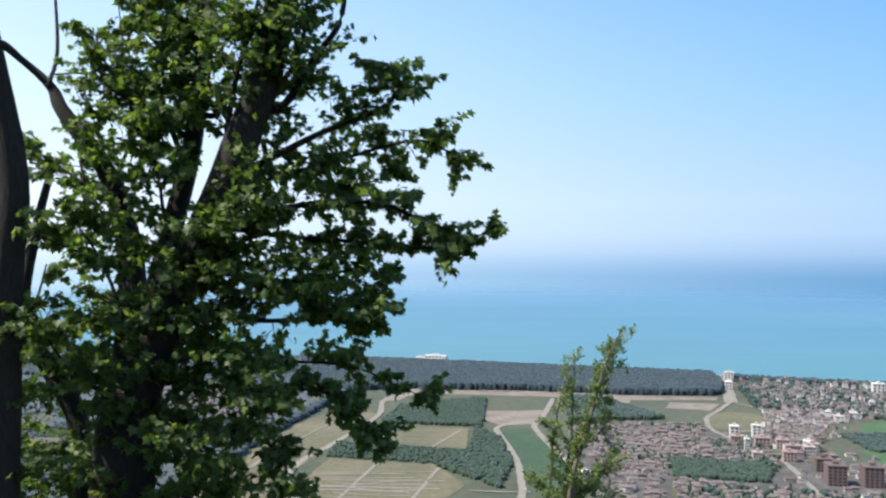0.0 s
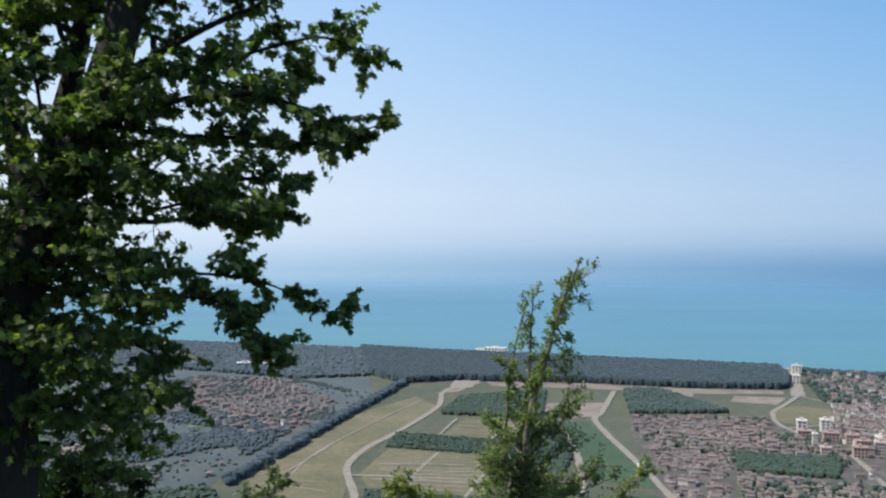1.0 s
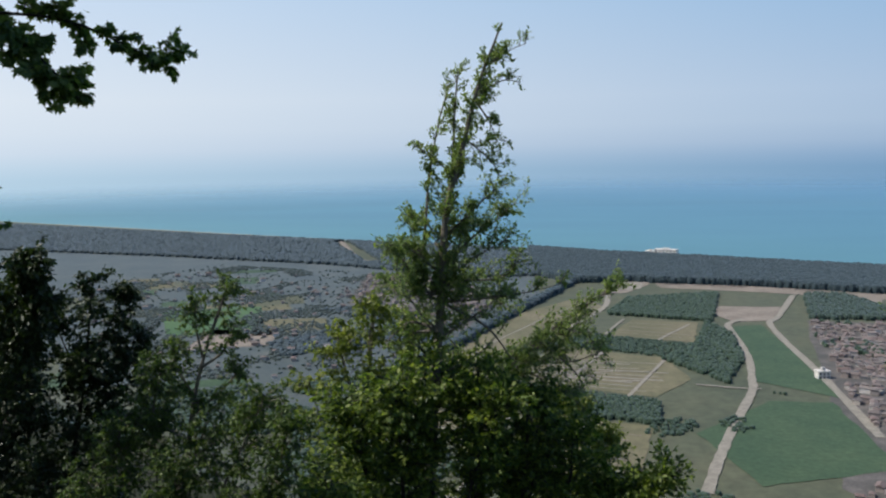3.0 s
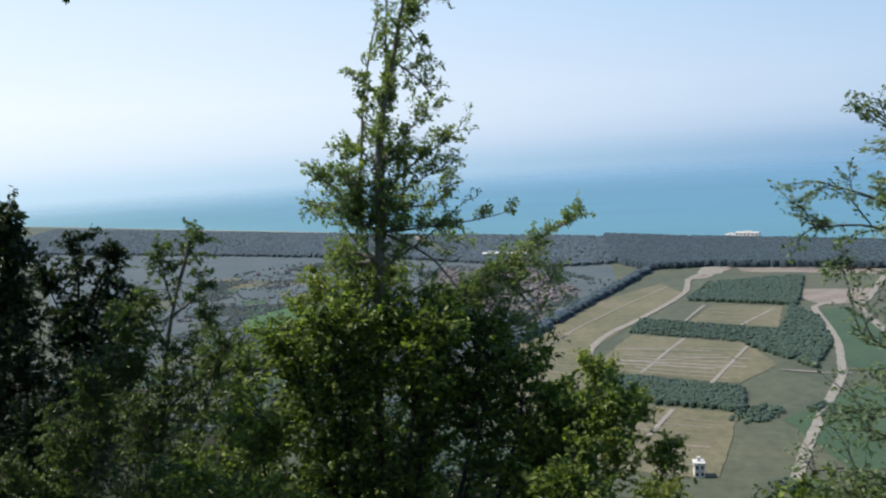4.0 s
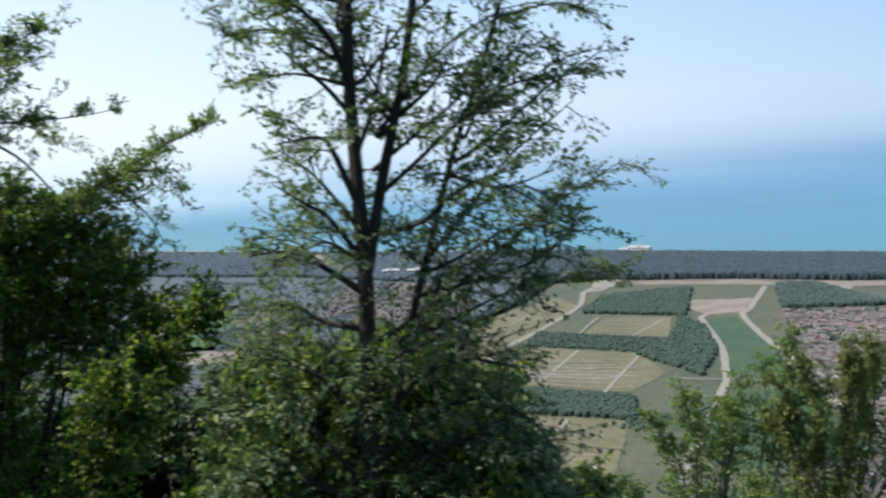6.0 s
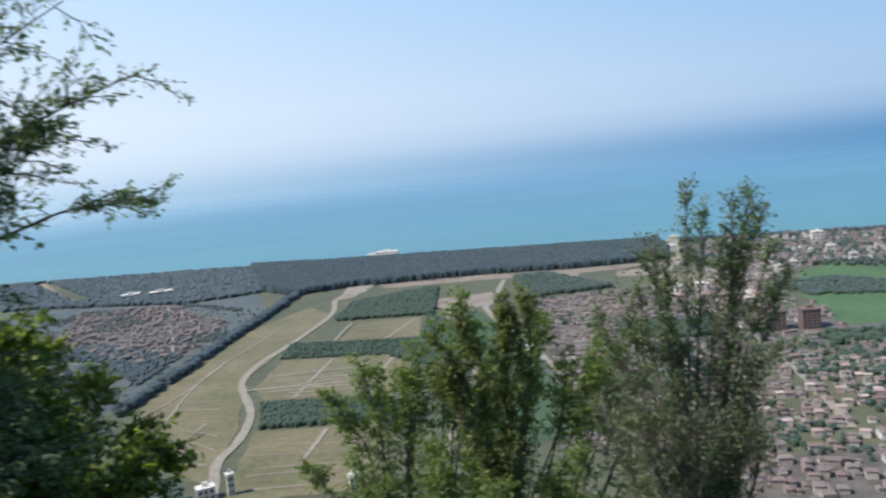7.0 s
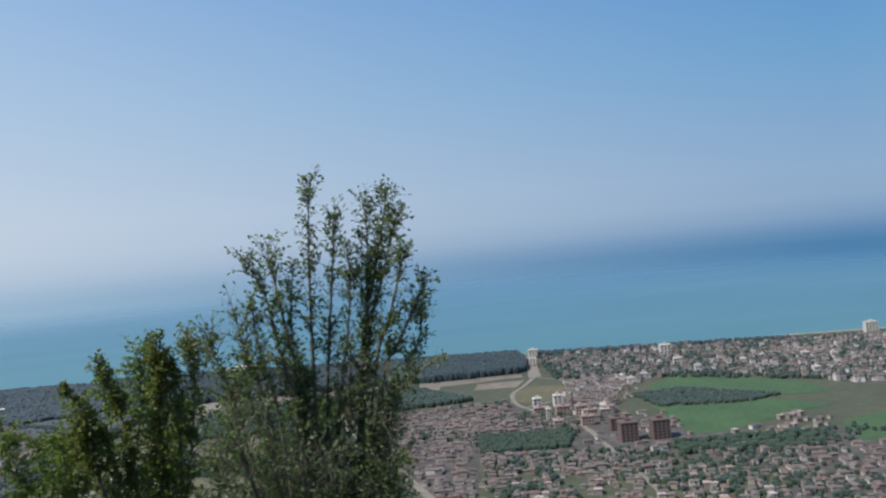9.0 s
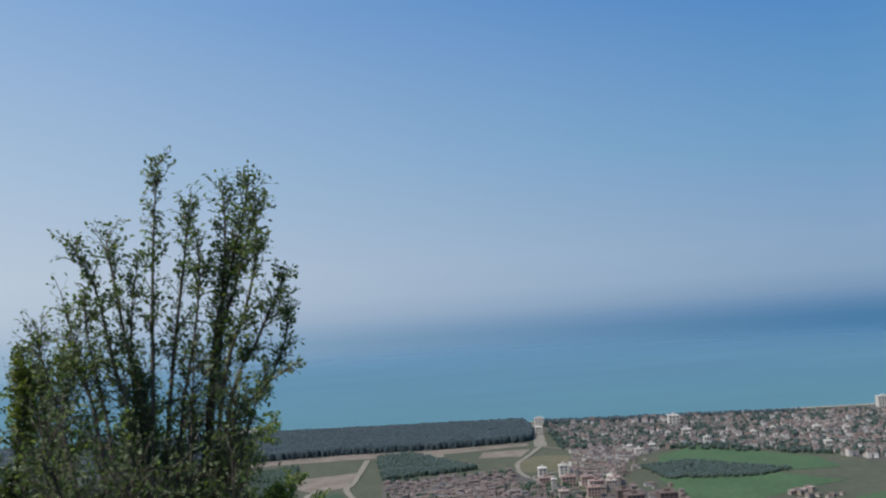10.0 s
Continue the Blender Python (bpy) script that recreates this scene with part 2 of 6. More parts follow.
def land(x, y):
    h = hill(x, y)
    if y < -6:
        h = hill(x, -6) + (-6 - y) * 0.25
    far = max(0.0, math.hypot(x, y) - 900) / 200
    h = min(h, 330) - 400 * far
    return max(0.0, 0.5 * (h + math.sqrt(h * h + 60.0)) - 0.6) if h > -40 else 0.0


SHORE_A, SHORE_B = Vector((-761, 1722)), Vector((1000, 950))
ALONG = (SHORE_B - SHORE_A).normalized()
INLAND = Vector((ALONG.y, -ALONG.x))


def from_shore(along, inland):
    """A place on the plain, by metres along the shoreline and metres inland from it."""
    p = Vector((93, 1372)) + ALONG * along + INLAND * inland
    return p.x, p.y


def shore_radius(a):
    """Distance to the shoreline towards azimuth a."""
    w = Vector((math.sin(a), math.cos(a)))
    q = Vector((93, 1372)).dot(-INLAND)
    c = w.dot(-INLAND)
    return q / c if c > 0.12 else None


def build_ground():
    inner = [0, 3, 6, 9, 12, 15, 18, 22, 26, 31, 37, 44, 52, 62, 75, 90, 110, 135, 165, 200, 240, 290, 350, 430, 540, 680, 850]
    verts, faces, n = [], [], 240
    rings = len(inner) + 5
    for i in range(n):
        a = 2 * math.pi * i / n
        s = shore_radius(a)
        s = min(s, 4600) if s else 4600
        top = inner[-1] * min(1.0, (s - 60) / inner[-1])
        rad = [r * top / inner[-1] for r in inner] + [top + (s - 20 - top) * 0.5, s - 14, s, s + 25, s + 80]
        for j, r in enumerate(rad):
            x, y = r * math.sin(a), r * math.cos(a)
            z = land(x, y) if j < len(inner) + 1 else (0.0 if j == len(inner) + 1 else (-0.3 if j == len(inner) + 2 else -6.0))
            verts.append((x, y, z))
    for i in range(n):
        k = (i + 1) % n
        for j in range(rings - 1):
            faces.append((i * rings + j, i * rings + j + 1, k * rings + j + 1, k * rings + j))
    me = mesh_of("ground", verts, faces, M_MEADOW, True)
    me.materials.append(M_SLOPE)
    me.materials.append(M_SAND)
    for p in me.polygons:
        j = p.index % (rings - 1)
        if j >= len(inner):
            p.material_index = 2 if j >= len(inner) + 1 else 0
        elif p.center.z > 12:
            p.material_index = 1
    return tagged(new("ground", me), "coastal plain of dry meadow below a steep wooded slope", "ground", kind="structure")


build_ground()


def build_sea():
    rad = [0, 600, 1200, 1900, 2600, 3400, 4100, 4850]
    verts, faces, n = [], [], 180
    for i in range(n):
        a = 2 * math.pi * i / n
        for r in rad:
            verts.append((r * math.sin(a), r * math.cos(a), -0.25))
    k = len(rad)
    for i in range(n):
        o = (i + 1) % n
        for j in range(k - 1):
            faces.append((i * k + j, i * k + j + 1, o * k + j + 1, o * k + j))
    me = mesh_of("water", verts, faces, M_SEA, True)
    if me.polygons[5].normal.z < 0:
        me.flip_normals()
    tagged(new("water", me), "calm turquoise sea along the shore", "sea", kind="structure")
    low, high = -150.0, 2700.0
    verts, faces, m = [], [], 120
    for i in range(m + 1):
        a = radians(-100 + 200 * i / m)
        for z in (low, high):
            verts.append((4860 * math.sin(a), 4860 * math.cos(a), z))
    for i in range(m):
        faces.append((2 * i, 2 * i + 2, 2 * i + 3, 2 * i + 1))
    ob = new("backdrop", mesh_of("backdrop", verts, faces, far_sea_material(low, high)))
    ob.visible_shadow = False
    tagged(ob, "glowing backdrop painted with far sea, skyline haze and pale sky", "sky", kind="structure")


build_sea()


# ---- fields and roads on the plain ----
def patch(name, mat, label, z, corners, category="field"):
    """A field with slightly uneven borders."""
    pts = []
    for (ax, ay), (bx, by) in zip(corners, corners[1:] + corners[:1]):
        steps = max(2, int(math.hypot(bx - ax, by - ay) / 12))
        for k in range(steps):
            u = k / steps
            pts.append((ax + (bx - ax) * u + random.uniform(-1.2, 1.2), ay + (by - ay) * u + random.uniform(-1.2, 1.2), z))
    bm = bmesh.new()
    bm.faces.new([bm.verts.new(p) for p in pts])
    bmesh.ops.triangulate(bm, faces=bm.faces[:])
    for f in bm.faces:
        if f.normal.z < 0:
            f.normal_flip()
    me = bpy.data.meshes.new(name)
    bm.to_mesh(me)
    bm.free()
    me.materials.append(mat)
    return tagged(new(name, me), label, category, kind="structure")


def smooth_line(pts, step=8.0):
    """Points along a rounded line through pts."""
    p = [Vector(q) for q in pts]
    p = [p[0] * 2 - p[1]] + p + [p[-1] * 2 - p[-2]]
    out = []
    for i in range(1, len(p) - 2):
        n = max(1, int((p[i + 1] - p[i]).length / step))
        for k in range(n):
            u = k / n
            a, b, c, d = p[i - 1], p[i], p[i + 1], p[i + 2]
            out.append(0.5 * (2 * b + (c - a) * u + (2 * a - 5 * b + 4 * c - d) * u * u + (3 * b - a - 3 * c + d) * u ** 3))
    out.append(p[-2])
    return out


def strip(name, mat, label, width, z, pts, category="road"):
    line = smooth_line(pts)
    verts, faces = [], []
    for i, p in enumerate(line):
        d = (line[min(i + 1, len(line) - 1)] - line[max(i - 1, 0)]).normalized()
        s = Vector((d.y, -d.x)) * width * 0.5 * random.uniform(0.86, 1.14)
        verts += [(p.x - s.x, p.y - s.y, z), (p.x + s.x, p.y + s.y, z)]
    for i in range(len(line) - 1):
        faces.append((2 * i, 2 * i + 1, 2 * i + 3, 2 * i + 2))
    me = mesh_of(name, verts, faces, mat)
    if me.polygons[0].normal.z < 0:
        me.flip_normals()
    return tagged(new(name, me), label, category, kind="structure")


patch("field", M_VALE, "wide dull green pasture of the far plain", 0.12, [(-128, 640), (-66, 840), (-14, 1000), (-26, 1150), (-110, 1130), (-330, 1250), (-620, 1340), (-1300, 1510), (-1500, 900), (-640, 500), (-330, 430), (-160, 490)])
patch("field", M_DRY, "dry grass field beside the dirt road", 0.3, [(36, 985), (56, 918), (8, 795), (-28, 690), (-28, 560), (-42, 470), (-80, 540), (-108, 680), (-62, 840)])
patch("field", M_DRY, "pale fallow field between tree strips", 0.3, [(53, 786), (80, 858), (142, 845), (125, 760)])
patch("field", M_DRY, "fallow plot crossed by paths", 0.3, [(-20, 660), (3, 738), (92, 705), (106, 640), (74, 594), (-12, 622)])
patch("field", M_DRY, "fallow plot below the dark tree strip", 0.3, [(-18, 552), (66, 530), (45, 430), (-32, 440)])
patch("field", M_BARE, "bare tan building ground", 0.35, [(160, 900), (176, 930), (246, 930), (212, 858), (176, 850)])
patch("field", M_BARE, "bare tan strip along the pine wood", 0.35, [(127, 1074), (255, 1050), (365, 1006), (470, 990), (462, 968), (350, 978), (245, 1020), (130, 1050)])
patch("field", M_BARE, "bare earth around the road junction", 0.4, [(60, 1000), (86, 1012), (122, 1080), (100, 1085)])
patch("field", M_GREEN, "green pasture beyond the town", 0.3, [(543, 761), (557, 817), (610, 842), (661, 710), (640, 655), (556, 688)])
patch("field", M_GREEN, "green meadow between the two pastures", 0.26, [(545, 815), (482, 716), (569, 690), (655, 705), (606, 835)])
patch("field", M_GREEN, "green pasture beside the brown blocks", 0.3, [(437, 595), (479, 713), (569, 699), (600, 610), (554, 607), (467, 586)])
patch("field", M_GREEN, "dull green field on the far plain", 0.3, [(-425, 880), (-322, 912), (-272, 775), (-362, 758)])
patch("field", M_LUSH, "green meadow behind the dirt road", 0.3, [(150, 640), (166, 760), (172, 830), (200, 840), (202, 700), (198, 600)])
patch("field", M_GREEN, "green field at the edge of the village", 0.3, [(520, 500), (560, 560), (620, 560), (600, 470)])
patch("town_ground", M_TOWN, "trodden earth and paving between the terraces", 0.2, [(230, 790), (248, 862), (385, 836), (385, 760), (395, 690), (346, 600), (268, 640), (200, 480), (250, 380), (335, 370), (430, 480), (365, 570), (350, 610), (400, 690), (440, 680), (450, 600), (470, 585), (480, 560), (530, 540), (560, 500), (640, 440), (480, 320), (240, 300), (150, 440), (200, 640)], "ground")
patch("town_ground", M_TOWN, "trodden earth and paving of the seaside town", 0.2, [(556, 1136), (743, 1040), (985, 915), (1000, 850), (760, 630), (690, 650), (683, 716), (610, 850), (540, 830), (470, 790), (480, 890)], "ground")
patch("town_ground", M_TOWN, "trodden earth of the far village", 0.2, [(-256, 1146), (-132, 1126), (-50, 952), (-84, 796), (-130, 786), (-228, 930)], "ground")
patch("field", M_BARE, "pale tan strip on the far plain", 0.3, [(-330, 790), (-262, 790), (-250, 730), (-320, 705)])
patch("field", M_DRY, "fallow field on the far plain", 0.3, [(-300, 840), (-230, 850), (-215, 780), (-280, 765)])
patch("field", M_GREEN, "green plot near the far village", 0.3, [(-200, 880), (-140, 900), (-130, 845), (-190, 830)])
patch("field", M_BARE, "bare plot along the pine wood", 0.32, [(290, 1010), (360, 985), (352, 960), (285, 985)])
patch("field", M_BARE, "bare plot beside the avenue", 0.32, [(400, 960), (455, 945), (425, 905), (380, 925)])
patch("field", M_LUSH, "green field below the wood", 0.3, [(90, 520), (150, 590), (190, 590), (190, 470), (110, 440)])
patch("field", M_DRY, "dry oval of ground ringed by a road", 0.3, [(388, 812), (396, 868), (440, 900), (468, 880), (462, 838), (430, 806)])



def far_fields(count, seed):
    """Dull plots of the far plain, side by side along its lanes."""
    rng = random.Random(seed)
    for k in range(count):
        x, y = rng.uniform(-620, -150), rng.uniform(600, 1180)
        if x > -280 + (y - 700) * 0.1 and y > 760:
            continue
        w, d, a = rng.uniform(25, 80), rng.uniform(18, 60), 0.3 + rng.choice((0, 0, 1.57)) + rng.uniform(-0.1, 0.1)
        c, q = math.cos(a), math.sin(a)
        mat, look_of = rng.choice(((M_DRY, "dull straw-coloured"), (M_LUSH, "dark green"), (M_VALE, "grey-green"), (M_MEADOW, "faded green"), (M_LUSH, "dark green")))
        patch("field", mat, look_of + " plot on the far plain", 0.2 + 0.004 * k, [(x + c * u * w / 2 - q * v * d / 2, y + q * u * w / 2 + c * v * d / 2) for u, v in ((-1, -1), (1, -1), (0.9, 1), (-1, 1))])


far_fields(34, 51)
strip("road", M_DUST, "winding pale dirt road across the plain", 6.0, 0.6, [(122, 1090), (108, 1078), (69, 1014), (55, 918), (8, 795), (-16, 743), (-30, 680), (-21, 596), (-27, 539), (-38, 502), (-38, 440), (-60, 380)])
strip("road", M_DUST, "pale dirt road beside a green meadow", 6.0, 0.6, [(187, 863), (169, 840), (166, 800), (164, 757), (159, 700), (149, 644), (142, 611), (116, 538), (95, 475), (81, 428)])
strip("road", M_DUST, "grey-tan road leading to the town", 6.0, 0.6, [(270, 1000), (243, 927), (221, 869), (209, 847), (204, 777), (203, 695), (201, 629), (196, 520)])
strip("path", M_DUST, "narrow dirt path", 2.6, 0.65, [(106, 627), (131, 620), (150, 618)])
strip("path", M_DUST, "narrow dirt path across the plots", 3.0, 0.65, [(45, 722), (26, 668), (9, 618)])
strip("path", M_DUST, "narrow dirt path across the plots", 3.0, 0.65, [(28, 537), (20, 512), (12, 488)])
strip("path", M_DUST, "narrow dirt path across the plots", 2.6, 0.65, [(72, 858), (60, 822), (50, 788)])
strip("path", M_DUST, "narrow dirt path across the plots", 3.0, 0.65, [(92, 696), (72, 640), (53, 586)])
strip("path", M_DUST, "narrow dirt path across the plots", 2.6, 0.65, [(132, 836), (110, 796), (89, 757)])
strip("path", M_DUST, "faint track through the dry field", 2.2, 0.65, [(-22, 656), (20, 652), (56, 660), (90, 656)])
strip("path", M_DUST, "faint track through the dry field", 2.0, 0.65, [(40, 960), (-10, 850), (-60, 720), (-80, 600)])
strip("path", M_DUST, "dirt path crossing the plots from the road", 2.6, 0.66, [(-26, 656), (14, 647), (43, 633), (68, 633)])
strip("path", M_DUST, "short dirt path beside the winding road", 2.4, 0.66, [(-69, 518), (-57, 512), (-44, 503)])
strip("path", M_BARE, "short dirt path in the dry field", 2.2, 0.66, [(-66, 532), (-60, 560), (-50, 586)])
strip("path", M_BARE, "faint path along the hedge field", 2.0, 0.66, [(-107, 610), (-80, 660), (-49, 748)])
patch("field", M_DUST, "pale sandy ground where the dirt road ends", 0.45, [(78, 1052), (93, 1109), (114, 1095), (107, 1044), (89, 1028)])
patch("field", M_BARE, "bare pale plot below the pine wood", 0.42, [(110, 931), (136, 947), (146, 923), (124, 911)])
strip("road", M_DUST, "straight avenue from the town to the shore", 15.0, 0.6, [(577, 1175), (520, 1060), (472, 952)])
strip("road", M_DUST, "town road running on from the avenue", 5.0, 0.62, [(474, 956), (430, 900), (404, 869), (384, 820), (381, 780), (388, 700), (366, 610), (346, 540), (326, 470), (300, 400)])
strip("road", M_DUST, "curved road round a dry oval", 4.0, 0.62, [(472, 946), (486, 910), (472, 859), (440, 812), (423, 803), (381, 790)])
strip("road", M_BARE, "straight road along the pine wood", 5.0, 0.62, [(127, 1078), (252, 1053), (363, 1010), (472, 985)])
strip("road", M_BARE, "pale road on the far plain", 9.0, 0.6, [(-400, 1560), (-376, 1500), (-306, 1316), (-266, 1260)])


def furrows(corners, count, width, mat, label):
    """Thin pale balks across a plot, from one long side to the other."""
    (ax, ay), (bx, by), (cx, cy), (dx, dy) = corners
    for k in range(count):
        u = (k + random.uniform(0.25, 0.75)) / count
        v0, v1 = random.uniform(0.0, 0.25), random.uniform(0.7, 1.0)
        p, q = Vector((ax + (dx - ax) * u, ay + (dy - ay) * u)), Vector((bx + (cx - bx) * u, by + (cy - by) * u))
        strip("path", mat, label, width * random.uniform(0.6, 1.3), 0.5, [p.lerp(q, v0), p.lerp(q, (v0 + v1) / 2) + Vector((0, random.uniform(-2, 2))), p.lerp(q, v1)], "path")


furrows([(-14, 700), (96, 690), (80, 600), (-14, 628)], 9, 2.2, M_DUST, "pale balk across a fallow plot")
furrows([(-80, 660), (-32, 650), (-40, 480), (-70, 540)], 6, 1.6, M_BARE, "pale balk across the dry field")
furrows([(-20, 548), (62, 520), (45, 440), (-28, 450)], 6, 1.8, M_BARE, "pale balk across a fallow plot")
furrows([(60, 850), (136, 838), (122, 765), (56, 790)], 4, 1.8, M_BARE, "pale balk across a fallow plot")


# ---- woods ----
def inside(p, poly):
    x, y = p
    hit = False
    for (ax, ay), (bx, by) in zip(poly, poly[1:] + poly[:1]):
        if (ay > y) != (by > y) and x < (bx - ax) * (y - ay) / (by - ay) + ax:
            hit = not hit
    return hit


def scatter(poly, gap, keep=1.0, seed=0, clump=-1.0):
    """Jittered places inside an outline."""
    rng = random.Random(seed)
    xs, ys = [p[0] for p in poly], [p[1] for p in poly]
    out = []
    y = min(ys)
    while y < max(ys):
        x = min(xs)
        while x < max(xs):
            p = (x + rng.uniform(-0.45, 0.45) * gap, y + rng.uniform(-0.45, 0.45) * gap)
            if rng.random() < keep and inside(p, poly) and (clump <= -1 or noise.noise((p[0] * 0.018, p[1] * 0.012, seed)) > clump):
                out.append(p)
            x += gap
        y += gap
    return out


def canopy(name, places, size, tall, mat, label, seed=0, bits=7):
    """Many crowns as one mesh, each an uneven mound of small leafy facets standing on the plain."""
    rng = np.random.default_rng(seed)
    n = len(places)
    at = np.array([(x, y, max(0.0, land(x, y))) for x, y in places])
    wide = size * rng.uniform(0.6, 1.7, (n, 1)) * 0.5
    high = tall * rng.uniform(0.8, 1.12, (n, 1)) * 0.5
    d = rng.normal(0, 1, (n, bits, 3))
    d /= np.linalg.norm(d, axis=2, keepdims=True)
    d[:, :, 2] = np.abs(d[:, :, 2]) * 1.6 - 0.6
    r = rng.uniform(0.65, 1.0, (n, bits, 1))
    c = np.concatenate([d[:, :, :2] * r[:, :, :1] * wide[:, :, None], (d[:, :, 2:] * r * 0.55 + 1.15) * high[:, :, None]], 2) + at[:, None, :]
    nrm = d * 0.36 + rng.normal(0, 0.14, d.shape) + np.array((-0.2, 0, 1.0))
    nrm /= np.linalg.norm(nrm, axis=2, keepdims=True)
    e1 = np.cross(nrm, rng.normal(0, 1, d.shape))
    e1 /= np.linalg.norm(e1, axis=2, keepdims=True) + 1e-9
    e2 = np.cross(nrm, e1)
    h = wide[:, :, None] * rng.uniform(0.3, 0.6, (n, bits, 1))
    v = np.stack([c + e1 * h, c + e2 * h * 0.8, c - e1 * h * 0.9, c - e2 * h], 2)
    f = np.arange(n * bits * 4).reshape(-1, 4)
    # the closed body of each crown under its leafy facets: two uneven rings and a top
    a = np.arange(6) * math.pi / 3
    ring = np.stack([np.cos(a), np.sin(a)], 1)[None]
    out = wide[:, :, None] * rng.uniform(0.85, 1.1, (n, 6, 1))
    low = np.concatenate([ring * out * 0.85 + at[:, None, :2], np.repeat(at[:, None, 2:], 6, 1)], 2)
    mid = np.concatenate([ring * out + at[:, None, :2], at[:, None, 2:] + high[:, :, None] * rng.uniform(1.25, 1.45, (n, 6, 1))], 2)
    top = np.concatenate([ring * out * 0.45 + at[:, None, :2], at[:, None, 2:] + high[:, :, None] * rng.uniform(1.7, 1.85, (n, 6, 1))], 2)
    body = np.concatenate([low, mid, top], 1).reshape(-1, 3)
    one = [(i, (i + 1) % 6, (i + 1) % 6 + 6, i + 6) for i in range(6)] + [(i + 6, (i + 1) % 6 + 6, (i + 1) % 6 + 12, i + 12) for i in range(6)] + [(12, 13, 14, 15), (12, 15, 16, 17)]
    bf = (np.array(one)[None] + 18 * np.arange(n)[:, None, None]).reshape(-1, 4) + n * bits * 4
    me = mesh_np(name, np.concatenate([v.reshape(-1, 3), body]), np.concatenate([f, bf]), mat)
    return tagged(new(name, me), label, "trees", kind="stuff")


def belt(a0, a1, i0, i1):
    return [from_shore(a0, i0), from_shore(a1, i0), from_shore(a1, i1), from_shore(a0, i1)]


def clear_of(places, a, b, width):
    """Leaves a lane free of trees."""
    a, b = Vector(a), Vector(b)
    d = (b - a).normalized()
    return [p for p in places if abs((Vector(p) - a).cross(d)) > width or not 0 < (Vector(p) - a).dot(d) < (b - a).length]


canopy("pine_wood", clear_of(scatter([(540, 1150), (500, 1010), (470, 1000), (365, 1018), (250, 1062), (132, 1085), (96, 1094), (20, 1080), (-20, 1150), (-40, 1420), (80, 1352)], 2.7, 1, 1), (577, 1175), (472, 952), 10), 5.2, 10, M_PINE, "dense pine wood behind the beach, its green tinted blue for haze", 1)
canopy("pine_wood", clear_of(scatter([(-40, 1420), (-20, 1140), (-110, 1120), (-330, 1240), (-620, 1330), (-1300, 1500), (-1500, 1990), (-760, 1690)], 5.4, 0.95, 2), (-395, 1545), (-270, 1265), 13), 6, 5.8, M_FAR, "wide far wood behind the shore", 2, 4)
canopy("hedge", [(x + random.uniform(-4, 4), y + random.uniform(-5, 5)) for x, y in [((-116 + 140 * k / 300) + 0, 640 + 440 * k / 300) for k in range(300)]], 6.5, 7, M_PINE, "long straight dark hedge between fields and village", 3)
canopy("tree_strip", scatter([(-14, 612), (76, 580), (70, 533), (-14, 556)], 2.5, 1, 4), 2.9, 4, M_COPSE, "dark green rectangular tree strip among fields", 4)
canopy("tree_strip", scatter([(10, 800), (124, 752), (90, 710), (-2, 745)], 2.6, 0.75, 5), 2.6, 2.4, M_COPSE, "low green scrub strip between plots", 5)
canopy("copse", scatter([(57, 882), (84, 975), (190, 1010), (156, 850)], 2.9, 0.95, 6), 3.4, 4.5, M_COPSE, "dark copse beside the dirt road", 6)
canopy("copse", scatter([(90, 700), (128, 760), (150, 850), (164, 800), (155, 700), (130, 630)], 2.9, 0.9, 7), 3.3, 4, M_COPSE, "green copse between two dirt roads", 7)
canopy("copse", scatter([(282, 1000), (325, 997), (356, 862), (253, 868)], 3.6, 0.95, 8), 4.2, 6, M_WOODS, "dark rounded copse at the edge of town", 8)
canopy("copse", scatter([(293, 701), (366, 667), (340, 620), (272, 643)], 2.8, 0.95, 9), 3.2, 4.5, M_COPSE, "dark tree strip above the near town", 9)
canopy("copse", scatter([(483, 705), (493, 770), (549, 768), (600, 672), (552, 669)], 3.4, 0.92, 10), 3.8, 4, M_WOODS, "dark wood between green pastures", 10)
canopy("copse", scatter([(409, 581), (521, 540), (491, 500), (394, 545)], 6, 0.8, 11), 6, 6, M_COPSE, "trees round the village", 11)
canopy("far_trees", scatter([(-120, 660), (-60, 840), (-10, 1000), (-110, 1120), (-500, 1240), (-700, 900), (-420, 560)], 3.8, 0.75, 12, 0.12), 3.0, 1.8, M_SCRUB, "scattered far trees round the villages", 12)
canopy("far_trees", scatter([(560, 1140), (1000, 920), (740, 640), (560, 860), (480, 910)], 5.5, 0.62, 13, -0.28), 4.6, 5, M_WOODS, "trees among the seaside houses", 13)
canopy("far_trees", scatter([(200, 470), (270, 640), (360, 600), (420, 560), (500, 500), (420, 380), (280, 360)], 6, 0.45, 14, -0.05), 3.6, 4, M_COPSE, "garden trees among the town houses", 14)
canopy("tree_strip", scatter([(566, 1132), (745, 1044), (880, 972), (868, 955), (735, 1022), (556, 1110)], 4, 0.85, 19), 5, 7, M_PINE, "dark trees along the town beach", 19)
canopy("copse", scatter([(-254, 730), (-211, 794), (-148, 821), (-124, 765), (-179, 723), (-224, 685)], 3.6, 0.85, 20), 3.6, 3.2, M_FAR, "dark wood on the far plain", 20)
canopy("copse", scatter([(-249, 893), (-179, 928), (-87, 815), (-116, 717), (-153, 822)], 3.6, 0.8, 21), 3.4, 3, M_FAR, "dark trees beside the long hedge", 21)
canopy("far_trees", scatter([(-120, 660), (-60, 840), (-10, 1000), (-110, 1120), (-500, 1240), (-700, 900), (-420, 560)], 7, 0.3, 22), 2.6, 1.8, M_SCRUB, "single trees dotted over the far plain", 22)
